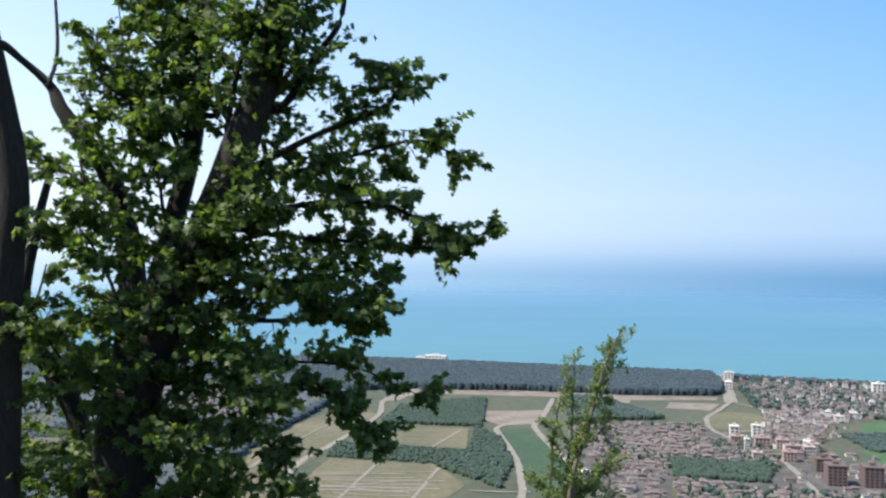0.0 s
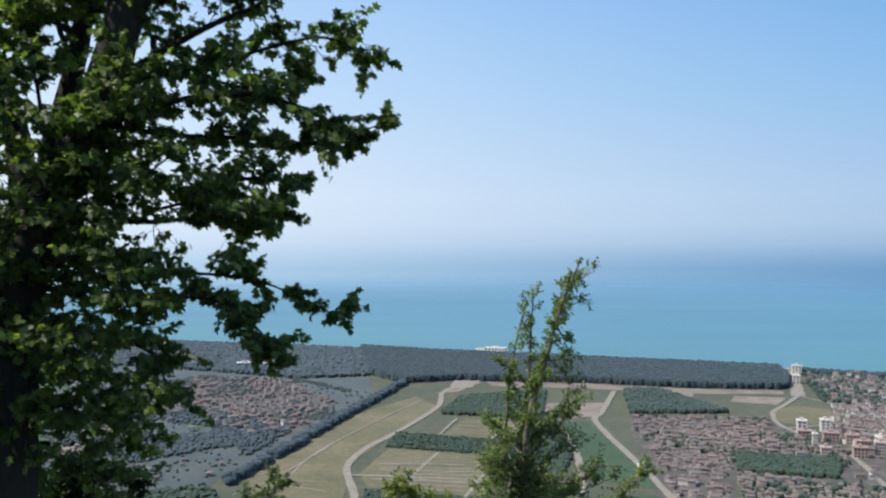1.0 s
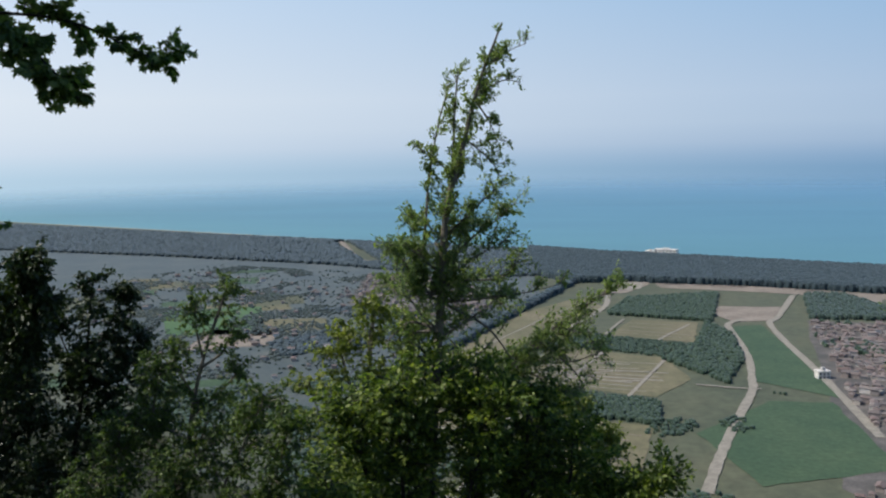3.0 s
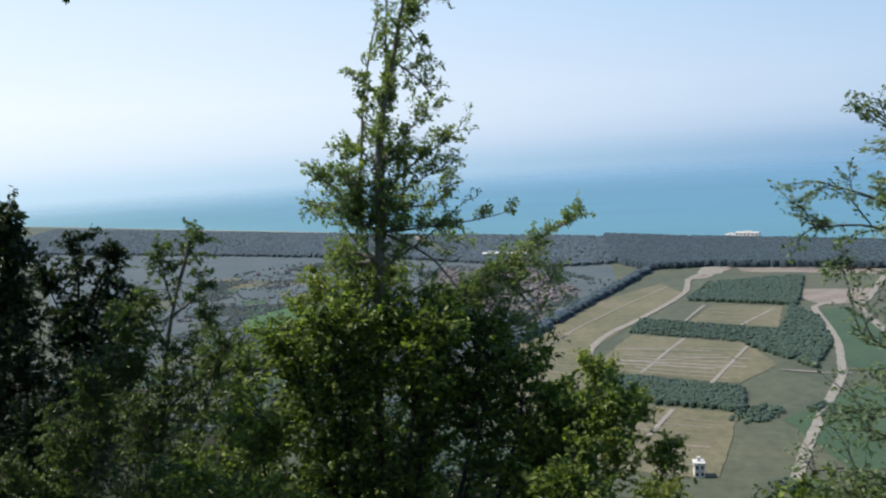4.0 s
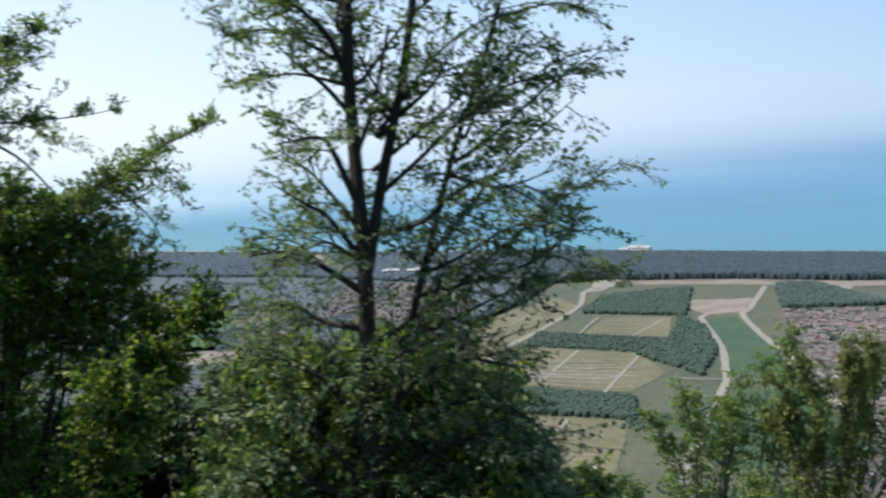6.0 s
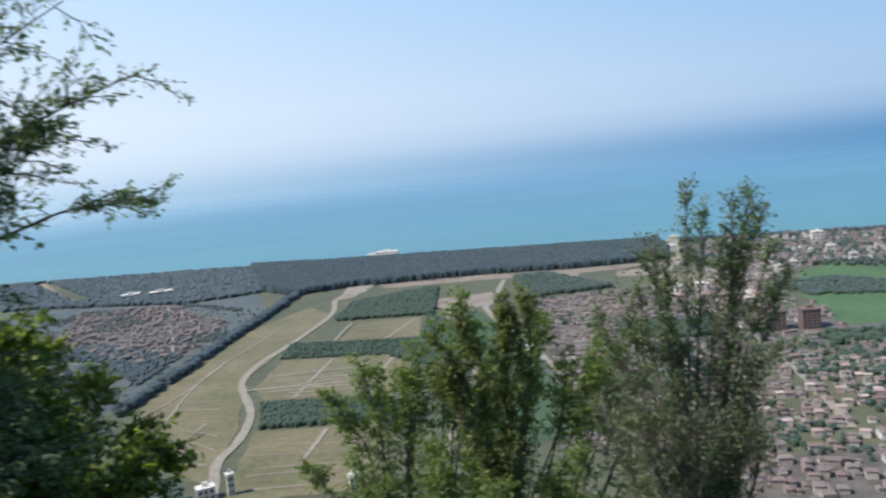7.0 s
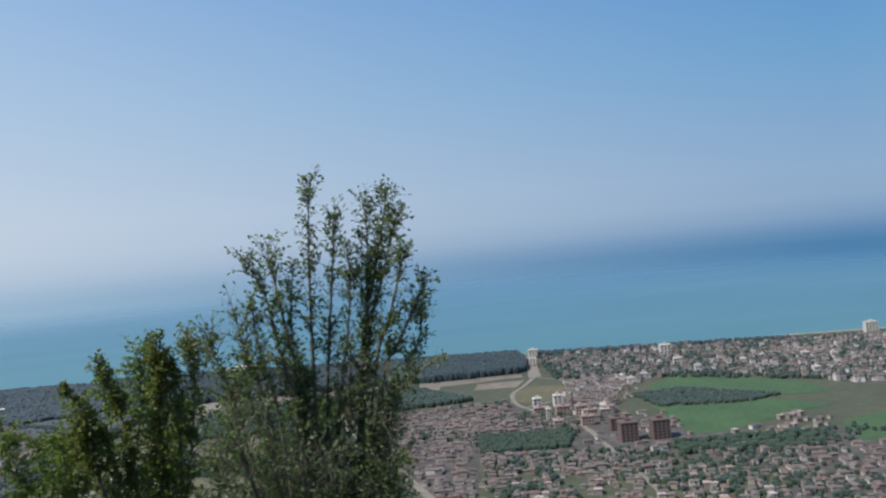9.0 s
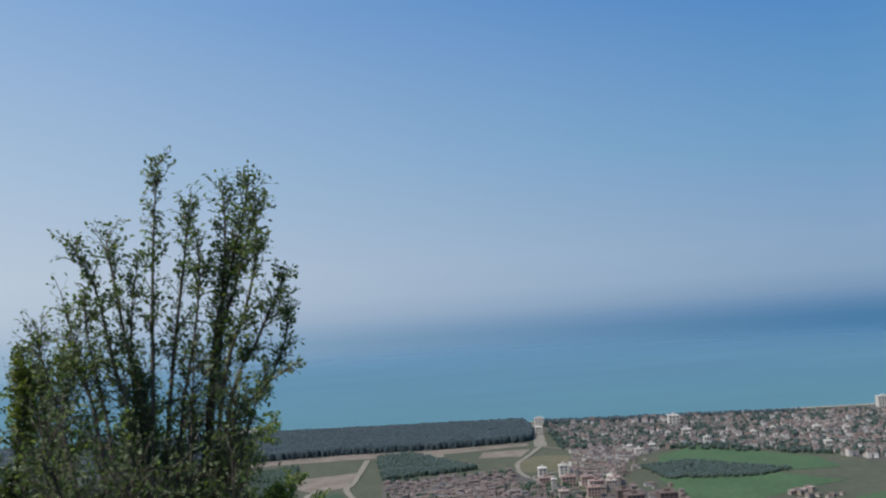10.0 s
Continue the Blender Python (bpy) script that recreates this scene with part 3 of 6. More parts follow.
canopy("far_trees", scatter([(236, 797), (251, 857), (380, 831), (395, 695), (340, 620), (215, 640)], 5, 0.5, 17, 0.0), 3.4, 4.4, M_COPSE, "dark garden trees among the terraces", 17)
canopy("far_trees", scatter([(345, 300), (250, 385), (205, 480), (270, 640), (345, 600), (420, 560), (560, 540), (640, 450), (480, 320)], 5, 0.35, 18, -0.1), 3.2, 4, M_WOODS, "small dark trees in the yards below the slope", 18)
canopy("far_trees", scatter([(-40, 440), (-100, 560), (-130, 640), (-400, 520), (-300, 360)], 4, 0.85, 15, -0.05), 3.8, 3, M_COPSE, "scattered trees at the foot of the slope", 15)
canopy("far_trees", scatter([(30, 430), (60, 520), (90, 630), (190, 600), (200, 470), (120, 400)], 2.7, 0.6, 16, 0.22), 2.5, 2.4, M_COPSE, "scrub trees between town and fields", 16)


# ---- houses ----
def box_faces(o):
    return [(o, o + 1, o + 5, o + 4), (o + 1, o + 2, o + 6, o + 5), (o + 2, o + 3, o + 7, o + 6), (o + 3, o, o + 4, o + 7), (o + 4, o + 5, o + 6, o + 7)]


def box(w, d, z0, z1, cx=0.0, cy=0.0):
    return [(cx - w / 2, cy - d / 2, z0), (cx + w / 2, cy - d / 2, z0), (cx + w / 2, cy + d / 2, z0), (cx - w / 2, cy + d / 2, z0),
            (cx - w / 2, cy - d / 2, z1), (cx + w / 2, cy - d / 2, z1), (cx + w / 2, cy + d / 2, z1), (cx - w / 2, cy + d / 2, z1)]


def hip_roof(w, d, h, rise, inset, over=0.4):
    w, d = w + 2 * over, d + 2 * over
    v = [(-w / 2, -d / 2, h), (w / 2, -d / 2, h), (w / 2, d / 2, h), (-w / 2, d / 2, h), (-w / 2 + inset, 0, h + rise), (w / 2 - inset, 0, h + rise)]
    f = [(0, 1, 5, 4), (1, 2, 5), (2, 3, 4, 5), (3, 0, 4), (3, 2, 1, 0)]
    return v, f


HOUSE_KINDS = []
for w, d, h, rise, inset in ((4.6, 3.6, 2.6, 0.9, 1.3), (5.6, 3.6, 2.7, 1.0, 0.1), (4.0, 3.6, 2.5, 0.8, 1.5), (6.2, 4.0, 3.6, 1.0, 1.4), (4.8, 4.2, 3.8, 0.3, 0.3), (3.2, 2.8, 2.3, 0.7, 0.1)):
    wall = mesh_of("wall", box(w, d, -0.5, h), box_faces(0), M_WALL)
    rv, rf = hip_roof(w, d, h, rise, inset)
    HOUSE_KINDS.append((wall, mesh_of("roof", rv, rf, M_ROOF if rise > 0.5 else M_PINK), w, d, h, rv, rf))


def house(kind, x, y, turn, label, group):
    wall, roof, *_ = HOUSE_KINDS[kind]
    ob = thing("house", (x, y, max(0, land(x, y))), label, "house", group)
    ob.rotation_euler = (0, 0, turn)
    part("wall", wall, ob)
    part("roof", roof, ob)
    return ob


def sites(poly, gap, keep, axis, seed):
    """House plots in rows along an axis, with a street after every second row."""
    rng = random.Random(seed)
    c, q = math.cos(axis), math.sin(axis)
    turned = [(c * x + q * y, -q * x + c * y) for x, y in poly]
    us, vs = [p[0] for p in turned], [p[1] for p in turned]
    out, v, row = [], min(vs), 0
    while v < max(vs):
        u = min(us) + rng.uniform(0, gap)
        while u < max(us):
            p = (u + rng.uniform(-0.25, 0.25) * gap, v + rng.uniform(-0.28, 0.28) * gap)
            w = (c * p[0] - q * p[1], q * p[0] + c * p[1])
            if inside(w, poly) and rng.random() < keep:
                out.append(w)
            u += gap * rng.choice((0.9, 1.0, 1.0, 1.7))
        row += 1
        v += gap * (0.95 if row % 2 else 1.6)
    return out


def houses(poly, gap, keep, axis, label, group, seed):
    rng = random.Random(seed)
    for x, y in sites(poly, gap, keep, axis, seed):
        house(rng.randrange(6), x, y, axis + rng.choice((0, 0, math.pi / 2)) + rng.uniform(-0.22, 0.22), label, group)


def house_carpet(name, poly, gap, keep, axis, label, seed, wall_mat=M_WALL, tall=1.0, clear=()):
    """The far streets: walls and roofs too small to tell apart singly."""
    rng = random.Random(seed)
    wv, wf, rv, rf = [], [], [], []
    for x, y in sites(poly, gap, keep, axis, seed):
        if any((x - a) ** 2 + (y - b) ** 2 < r * r for a, b, r in clear):
            continue
        _, _, w, d, h, hv, hf = HOUSE_KINDS[rng.randrange(6)]
        lift = rng.uniform(1.0, tall)
        a = axis + rng.choice((0, math.pi / 2)) + rng.uniform(-0.15, 0.15)
        s = rng.uniform(0.75, 1.2)
        c, q = math.cos(a) * s, math.sin(a) * s
        for src, vs, fs, ff in ((box(w, d, -0.5, h), wv, wf, box_faces(0)), (hv, rv, rf, hf)):
            o = len(vs)
            vs += [(x + c * p[0] - q * p[1], y + q * p[0] + c * p[1], p[2] * s * lift) for p in src]
            fs += [tuple(o + i for i in f) for f in ff]
    ob = thing(name, (0, 0, 0), label, "houses", kind="stuff")
    part("walls", mesh_of("walls", wv, wf, wall_mat), ob)
    part("roofs", mesh_of("roofs", rv, rf, M_ROOF), ob)


houses([(206, 480), (235, 555), (340, 520), (395, 500), (420, 480), (330, 380), (250, 390)], 6.6, 0.74, -0.43, "low plastered house with a tiled roof in the near town", "town houses", 21)
house_carpet("town_streets", [(235, 557), (270, 640), (343, 603), (361, 564), (395, 502), (340, 522)], 6.0, 0.8, -0.43, "dense streets of low tiled houses", 20)
houses([(458, 579), (556, 605), (562, 570), (529, 544), (485, 550)], 8.5, 0.7, 0.2, "pale village house with a tiled roof", "village houses", 22)
house_carpet("terraces", [(236, 797), (251, 857), (380, 831), (360, 770), (330, 700), (270, 720)], 5.8, 0.8, -0.25, "rows of reddish low terraced houses", 23)
house_carpet("seaside_town", [(560, 1130), (743, 1029), (979, 905), (990, 860), (760, 640), (690, 660), (683, 716), (610, 850), (540, 830), (470, 790), (440, 690), (390, 690), (420, 790), (490, 900)], 6.8, 0.6, -0.41, "dense white and red seaside town", 24, M_WHITE, 1.9,
             [(577 - 105 * k / 12, 1175 - 223 * k / 12, 14) for k in range(13)])
house_carpet("oval_streets", [(478, 905), (520, 880), (520, 800), (470, 740), (430, 745), (428, 792), (470, 836)], 6.6, 0.66, -0.35, "pale houses beside the oval road", 43, M_WHITE, 1.3)
house_carpet("near_streets", [(200, 470), (250, 390), (330, 380), (360, 320), (340, 290), (240, 300), (150, 430)], 6.6, 0.72, -0.4, "small houses and yards at the foot of the slope", 30)
house_carpet("old_streets", [(236, 790), (360, 765), (395, 695), (370, 672), (294, 706), (270, 650), (215, 640)], 6.0, 0.78, -0.3, "reddish streets between tree strips", 29)
house_carpet("side_streets", [(209, 636), (262, 642), (230, 556), (202, 482), (200, 560)], 6.2, 0.75, -0.43, "reddish low houses beside the town road", 42)
house_carpet("far_village", [(-250, 1138), (-134, 1120), (-56, 950), (-88, 802), (-128, 795), (-220, 932)], 6.6, 0.48, 0.3, "far village of red roofs beside the hedge", 25)
house_carpet("far_village", [(-375, 970), (-306, 988), (-217, 922), (-250, 1030), (-330, 1030)], 14, 0.6, 0.1, "far village of pale walls and red roofs", 26)
house_carpet("hamlet", [(-150, 600), (-140, 780), (-250, 1050), (-520, 1150), (-620, 900), (-330, 620)], 17, 0.3, 0.3, "pale farmhouses dotted over the far plain", 38, M_WHITE)
house_carpet("hamlet", [(-420, 1040), (-220, 1060), (-60, 1030), (-100, 1090), (-420, 1160)], 26, 0.35, 0.2, "scattered pale houses among far trees", 37)
house_carpet("hamlet", [(-140, 640), (-100, 720), (-190, 850), (-300, 760), (-260, 660)], 20, 0.35, 0.1, "scattered pale farmhouses", 27, M_WHITE)
house_carpet("near_streets", [(330, 380), (420, 480), (400, 560), (520, 500), (620, 460), (480, 330), (360, 320)], 7, 0.62, -0.4, "scattered houses and yards below the slope", 28)
house_carpet("block_yards", [(350, 606), (368, 668), (392, 690), (440, 700), (474, 700), (448, 610), (436, 588), (405, 560), (366, 572)], 8.5, 0.6, -0.3, "low houses and sheds round the brown blocks", 41, M_WALL, 1.0,
             ((388, 611, 15), (413, 603, 15), (402, 650, 13), (404, 700, 11), (418, 698, 10), (391, 682, 11), (380, 660, 9), (372, 632, 9), (362, 600, 9), (386, 690, 9)))


def block(x, y, w, d, h, turn, wall_mat, storeys, cols, label, name="apartment_block"):
    """A flat-roofed block with a parapet and recessed windows on all sides."""
    ob = thing(name, (x, y, 0), label, "building")
    ob.rotation_euler = (0, 0, turn)
    part("wall", mesh_of("wall", box(w, d, -0.5, h), box_faces(0), wall_mat), ob)
    top = part("roof", mesh_of("roof", box(w + 0.8, d + 0.8, h + 0.004, h + 1.0), box_faces(0), wall_mat), ob)
    part("stair_head", mesh_of("stair_head", box(w * 0.3, d * 0.3, h + 1.004, h + 3.2), box_faces(0), wall_mat), top)
    pane = mesh_of("window", box(w / cols * 0.5, 0.16, 0, h / storeys * 0.5), box_faces(0), M_GLASS)
    for s in range(storeys):
        for c in range(cols):
            for side in (-1, 1):
                o = part("window", pane, ob)
                o.location = (w * ((c + 0.5) / cols - 0.5), side * d / 2, h * (s + 0.3) / storeys)
    return ob


block(388, 611, 14, 13, 15, -0.3, M_BROWN, 6, 4, "brown six-storey apartment block with small dark windows")
block(413, 603, 14, 13, 15, -0.3, M_BROWN, 6, 4, "brown six-storey apartment block beside a green pasture")
block(402, 650, 13, 10, 10, -0.3, M_BROWN, 4, 4, "reddish four-storey block behind the brown towers")
for x, y, w, h in ((395, 736, 13, 8), (409, 726, 11, 8), (404, 700, 12, 9), (418, 698, 9, 8), (391, 682, 11, 8), (430, 712, 10, 7), (365, 688, 8, 7), (378, 750, 12, 7)):
    block(x, y, w, 7, h, -0.3, M_PINK, 3, 4, "low pinkish plastered apartment block")
block(385, 770, 8, 7, 12, -0.3, M_PALE, 4, 2, "narrow white block at the avenue")
block(410, 775, 8, 7, 11, -0.3, M_PALE, 4, 2, "narrow white block at the avenue")
block(370, 716, 4, 4, 12, -0.3, M_PALE, 5, 2, "slim white tower block")
block(548, 1112, 12, 9, 11, -0.4, M_PALE, 4, 3, "pale four-storey block at the end of the avenue")
block(512, 1040, 8, 8, 10, -0.4, M_PALE, 3, 2, "pale low block beside the avenue")
block(990, 935, 17, 10, 14, -0.4, M_PALE, 6, 4, "white slab hotel by the sea", "hotel")
for x, y, w, h in ((538, 861, 5, 5), (535, 837, 9, 5), (559, 848, 7, 6), (617, 902, 5, 7), (644, 903, 10, 8), (623, 834, 8, 9), (702, 853, 6, 5), (739, 863, 5, 5), (776, 831, 9, 6), (706, 740, 7, 7), (786, 797, 5, 8), (437, 730, 8, 5)):
    block(x, y, w, 6, h, -0.4, M_PALE, 2, 3, "white seaside apartment house among low roofs")
block(679, 980, 14, 11, 14, -0.4, M_PALE, 4, 3, "white seaside apartment house")
block(173, 1350, 34, 12, 9, -0.4, M_PALE, 3, 6, "low white beach building in front of the sea", "beach_house")
block(150, 1358, 14, 10, 6, -0.4, M_PALE, 2, 3, "small white beach pavilion", "beach_house")
block(-158, 1221, 30, 14, 7, 0.1, M_PALE, 2, 6, "long white hall on the far plain", "hall")
block(-200, 1235, 24, 12, 6, 0.1, M_PALE, 2, 5, "white hall among far trees", "hall")
block(-40, 452, 9, 6, 6, 0.2, M_PALE, 2, 3, "white two-storey house by the dirt road", "farmhouse")
block(-27, 452, 3.5, 3.5, 11, 0.2, M_PALE, 3, 2, "slim pale house by the dirt road", "farmhouse")
block(201, 652, 9, 6, 5, 0.2, M_PALE, 2, 3, "low white house beside the town road", "farmhouse")
block(36, 432, 5, 5, 7, 0.1, M_PALE, 2, 2, "small white house below the slope", "farmhouse")


# ---- trees on the slope ----
def limb(r0, r1, spread, density, *pts):
    return r0, r1, spread, density, [Vector(p) for p in pts]


MAPLE = [
    limb(0.5, 0.15, 0, 0, (-2.77, 12.0, 173.9), (-2.66, 11.91, 177.11), (-2.5, 11.83, 178.55), (-1.95, 11.74, 179.67), (-1.36, 11.66, 181.02), (-1.06, 11.57, 181.91), (-0.69, 11.49, 182.95), (-0.55, 11.4, 184.55)),
    limb(0.36, 0.03, 0, 0, (-2.93, 12.3, 176.07), (-2.7, 12.42, 178.69), (-2.68, 12.53, 180.1), (-2.99, 12.65, 181.37), (-3.67, 12.77, 182.33), (-3.9, 12.88, 182.74), (-4.59, 13.0, 183.35)),
    limb(0.2, 0.1, 0, 0, (-2.61, 12.0, 178.29), (-2.09, 12.12, 180.57), (-1.81, 12.25, 181.9), (-1.61, 12.38, 183.9), (-1.59, 12.5, 184.9)),
    limb(0.24, 0.05, 0, 0, (-3.3, 12.6, 175.98), (-3.42, 12.72, 177.86), (-3.84, 12.84, 178.65), (-4.26, 12.96, 179.44), (-4.15, 13.08, 180.57), (-3.96, 13.2, 181.56)),
    limb(0.07, 0.03, 0, 0, (-0.56, 11.7, 182.32), (-0.11, 11.53, 182.98), (0.19, 11.37, 183.39), (0.27, 11.2, 183.94)),
    limb(0.05, 0.02, 0, 0, (-3.88, 12.8, 182.73), (-3.82, 13.0, 183.25), (-3.93, 13.2, 184.37)),
    limb(0.015, 0.008, 0, 0, (-2.84, 12.3, 182.9), (-2.8, 12.35, 183.45), (-2.87, 12.4, 184.01)),
    limb(0.07, 0.012, 0.55, 1.0, (-1.14, 12.0, 181.43), (-0.11, 11.88, 181.97), (0.5, 11.75, 182.2), (0.95, 11.62, 182.5), (0.87, 11.5, 182.93)),
    limb(0.06, 0.012, 0.55, 1.0, (-1.1, 12.0, 181.27), (0.05, 12.2, 181.62), (1.35, 12.4, 181.99), (2.04, 12.6, 181.69)),
    limb(0.07, 0.012, 0.55, 1.2, (-1.43, 11.7, 180.72), (-0.1, 11.47, 181.02), (0.93, 11.23, 180.95), (1.57, 11.0, 180.44)),
    limb(0.05, 0.008, 0.34, 1.0, (-0.55, 11.8, 180.58), (0.5, 11.57, 180.51), (1.39, 11.33, 180.43), (2.22, 11.1, 180.66)),
    limb(0.06, 0.012, 0.6, 1.3, (-1.74, 12.3, 180.11), (-0.43, 12.5, 179.94), (0.38, 12.7, 180.1), (0.98, 12.9, 180.01)),
    limb(0.06, 0.012, 0.6, 1.4, (-1.79, 11.7, 179.53), (-0.68, 11.53, 179.46), (0.05, 11.37, 179.54), (0.49, 11.2, 179.4)),
    limb(0.05, 0.008, 0.42, 1.2, (-1.95, 12.2, 179.02), (-0.74, 12.5, 178.81), (0.39, 12.8, 178.67), (1.52, 13.1, 178.13)),
    limb(0.05, 0.01, 0.42, 1.3, (-2.02, 11.8, 178.62), (-0.93, 11.87, 178.51), (0.14, 11.93, 178.4), (0.92, 12.0, 177.63)),
    limb(0.06, 0.01, 0.6, 1.3, (-2.17, 11.8, 178.17), (-1.26, 11.57, 178.05), (-0.59, 11.33, 177.79), (-0.44, 11.1, 177.33)),
    limb(0.05, 0.01, 0.55, 1.3, (-2.42, 12.0, 177.68), (-1.5, 12.3, 177.19), (-1.06, 12.6, 176.45)),
    limb(0.06, 0.02, 0.75, 2.0, (-1.3, 11.8, 181.86), (-1.15, 11.67, 182.75), (-0.92, 11.53, 183.47), (-0.69, 11.4, 184.55)),
    limb(0.05, 0.02, 0.65, 2.0, (-0.93, 11.7, 182.23), (-0.47, 11.5, 182.73), (-0.25, 11.3, 183.29), (-0.25, 11.1, 184.17)),
    limb(0.05, 0.02, 0.6, 1.4, (-1.88, 12.2, 181.51), (-2.21, 12.35, 182.38), (-2.32, 12.5, 183.11), (-1.96, 12.65, 183.64), (-1.83, 12.8, 184.5)),
    limb(0.05, 0.01, 0.6, 1.2, (-2.67, 12.4, 180.73), (-3.36, 12.73, 181.29), (-4.15, 13.07, 181.79), (-5.2, 13.4, 182.14)),
    limb(0.05, 0.01, 0.55, 1.0, (-2.76, 12.5, 180.1), (-3.67, 13.05, 180.41), (-4.64, 13.6, 180.74)),
    limb(0.05, 0.01, 0.6, 1.2, (-2.89, 12.4, 179.48), (-3.9, 12.8, 179.13), (-5.11, 13.2, 178.94)),
    limb(0.05, 0.01, 0.6, 1.2, (-3.01, 12.6, 178.83), (-3.96, 13.0, 178.38), (-5.18, 13.4, 178.01)),
    limb(0.05, 0.01, 0.55, 1.1, (-3.27, 12.4, 181.27), (-3.4, 12.6, 182.15), (-2.99, 12.8, 182.67), (-2.73, 13.0, 183.05)),
    limb(0.05, 0.01, 0.6, 1.5, (-2.01, 11.7, 180.35), (-2.14, 11.6, 181.3), (-2.34, 11.5, 182.09)),
    limb(0.05, 0.01, 0.6, 1.3, (-1.72, 11.7, 179.82), (-1.13, 11.55, 180.42), (-0.68, 11.4, 180.79)),
    limb(0.05, 0.01, 0.55, 1.1, (-3.18, 12.4, 177.76), (-3.87, 12.7, 177.56), (-4.57, 13.0, 177.1)),
    limb(0.05, 0.01, 0.55, 1.4, (-1.81, 12.2, 181.9), (-2.44, 12.37, 182.3), (-3.08, 12.53, 182.78), (-3.2, 12.7, 183.45)),
    limb(0.05, 0.01, 0.6, 1.6, (-1.58, 12.2, 182.68), (-2.13, 12.33, 183.08), (-2.54, 12.47, 183.57), (-2.49, 12.6, 184.41)),
    limb(0.05, 0.01, 0.5, 1.3, (-2.82, 12.1, 181.25), (-2.47, 11.8, 181.91), (-1.98, 11.5, 182.25)),
    limb(0.05, 0.01, 0.6, 1.5, (-2.52, 11.8, 177.36), (-3.06, 11.67, 177.63), (-3.64, 11.53, 177.25), (-4.0, 11.4, 177.16)),
    limb(0.05, 0.01, 0.6, 1.5, (-2.59, 11.8, 176.99), (-1.84, 11.6, 177.17), (-1.24, 11.4, 176.84)),
    limb(0.05, 0.01, 0.6, 1.5, (-2.85, 12.3, 176.61), (-3.61, 12.6, 176.7), (-4.38, 12.9, 176.4)),
    limb(0.05, 0.01, 0.6, 1.5, (-2.82, 12.3, 176.38), (-2.16, 12.6, 176.25), (-1.49, 12.9, 175.79)),
    limb(0.05, 0.01, 0.6, 1.5, (-2.59, 11.6, 177.63), (-2.23, 11.4, 178.11), (-1.71, 11.2, 178.14), (-1.34, 11.0, 177.75)),
    limb(0.05, 0.01, 0.6, 1.4, (-1.92, 11.6, 179.53), (-1.67, 11.33, 180.35), (-1.08, 11.07, 180.85), (-0.78, 10.8, 181.4)),
    limb(0.05, 0.01, 0.6, 1.4, (-2.13, 11.6, 179.09), (-1.75, 11.4, 179.55), (-1.09, 11.2, 179.7), (-0.37, 11.0, 180.21)),
    limb(0.05, 0.01, 0.6, 1.4, (-2.34, 11.6, 178.51), (-1.81, 11.4, 178.97), (-1.23, 11.2, 178.99), (-0.79, 11.0, 178.44)),
    limb(0.05, 0.01, 0.6, 1.4, (-2.44, 11.7, 178.94), (-2.6, 11.47, 179.69), (-2.82, 11.23, 180.35), (-3.09, 11.0, 180.83)),
    limb(0.05, 0.01, 0.6, 1.2, (-2.51, 11.7, 178.05), (-2.87, 11.47, 178.61), (-3.22, 11.23, 179.01), (-3.48, 11.0, 179.59)),
    limb(0.05, 0.02, 0.7, 1.8, (-1.5, 12.2, 182.3), (-1.92, 12.43, 183.03), (-1.73, 12.67, 183.82), (-1.44, 12.9, 184.72)),
    limb(0.05, 0.01, 0.55, 1.2, (-0.81, 12.2, 181.92), (-0.27, 12.43, 181.48), (0.38, 12.67, 181.34), (1.06, 12.9, 181.54)),
    limb(0.05, 0.01, 0.5, 1.2, (-0.8, 12.2, 179.64), (-0.1, 12.33, 179.78), (0.38, 12.47, 179.61), (0.79, 12.6, 179.77)),
]
EDGE = [
    limb(0.3, 0.14, 0, 0, (-3.98, 11.0, 174.55), (-3.89, 11.0, 177.41), (-3.83, 11.0, 180.0), (-3.74, 11.0, 181.23), (-4.0, 11.0, 182.73), (-4.26, 11.0, 184.07)),
    limb(0.08, 0.03, 0, 0, (-3.88, 11.0, 182.87), (-3.67, 11.15, 182.7), (-3.45, 11.3, 182.47)),
    limb(0.05, 0.01, 0.5, 1.0, (-3.87, 11.2, 180.0), (-4.41, 11.4, 180.48), (-5.09, 11.6, 180.69)),
    limb(0.05, 0.01, 0.5, 1.0, (-3.87, 11.2, 179.3), (-3.61, 11.4, 179.7), (-3.53, 11.6, 180.2)),
]
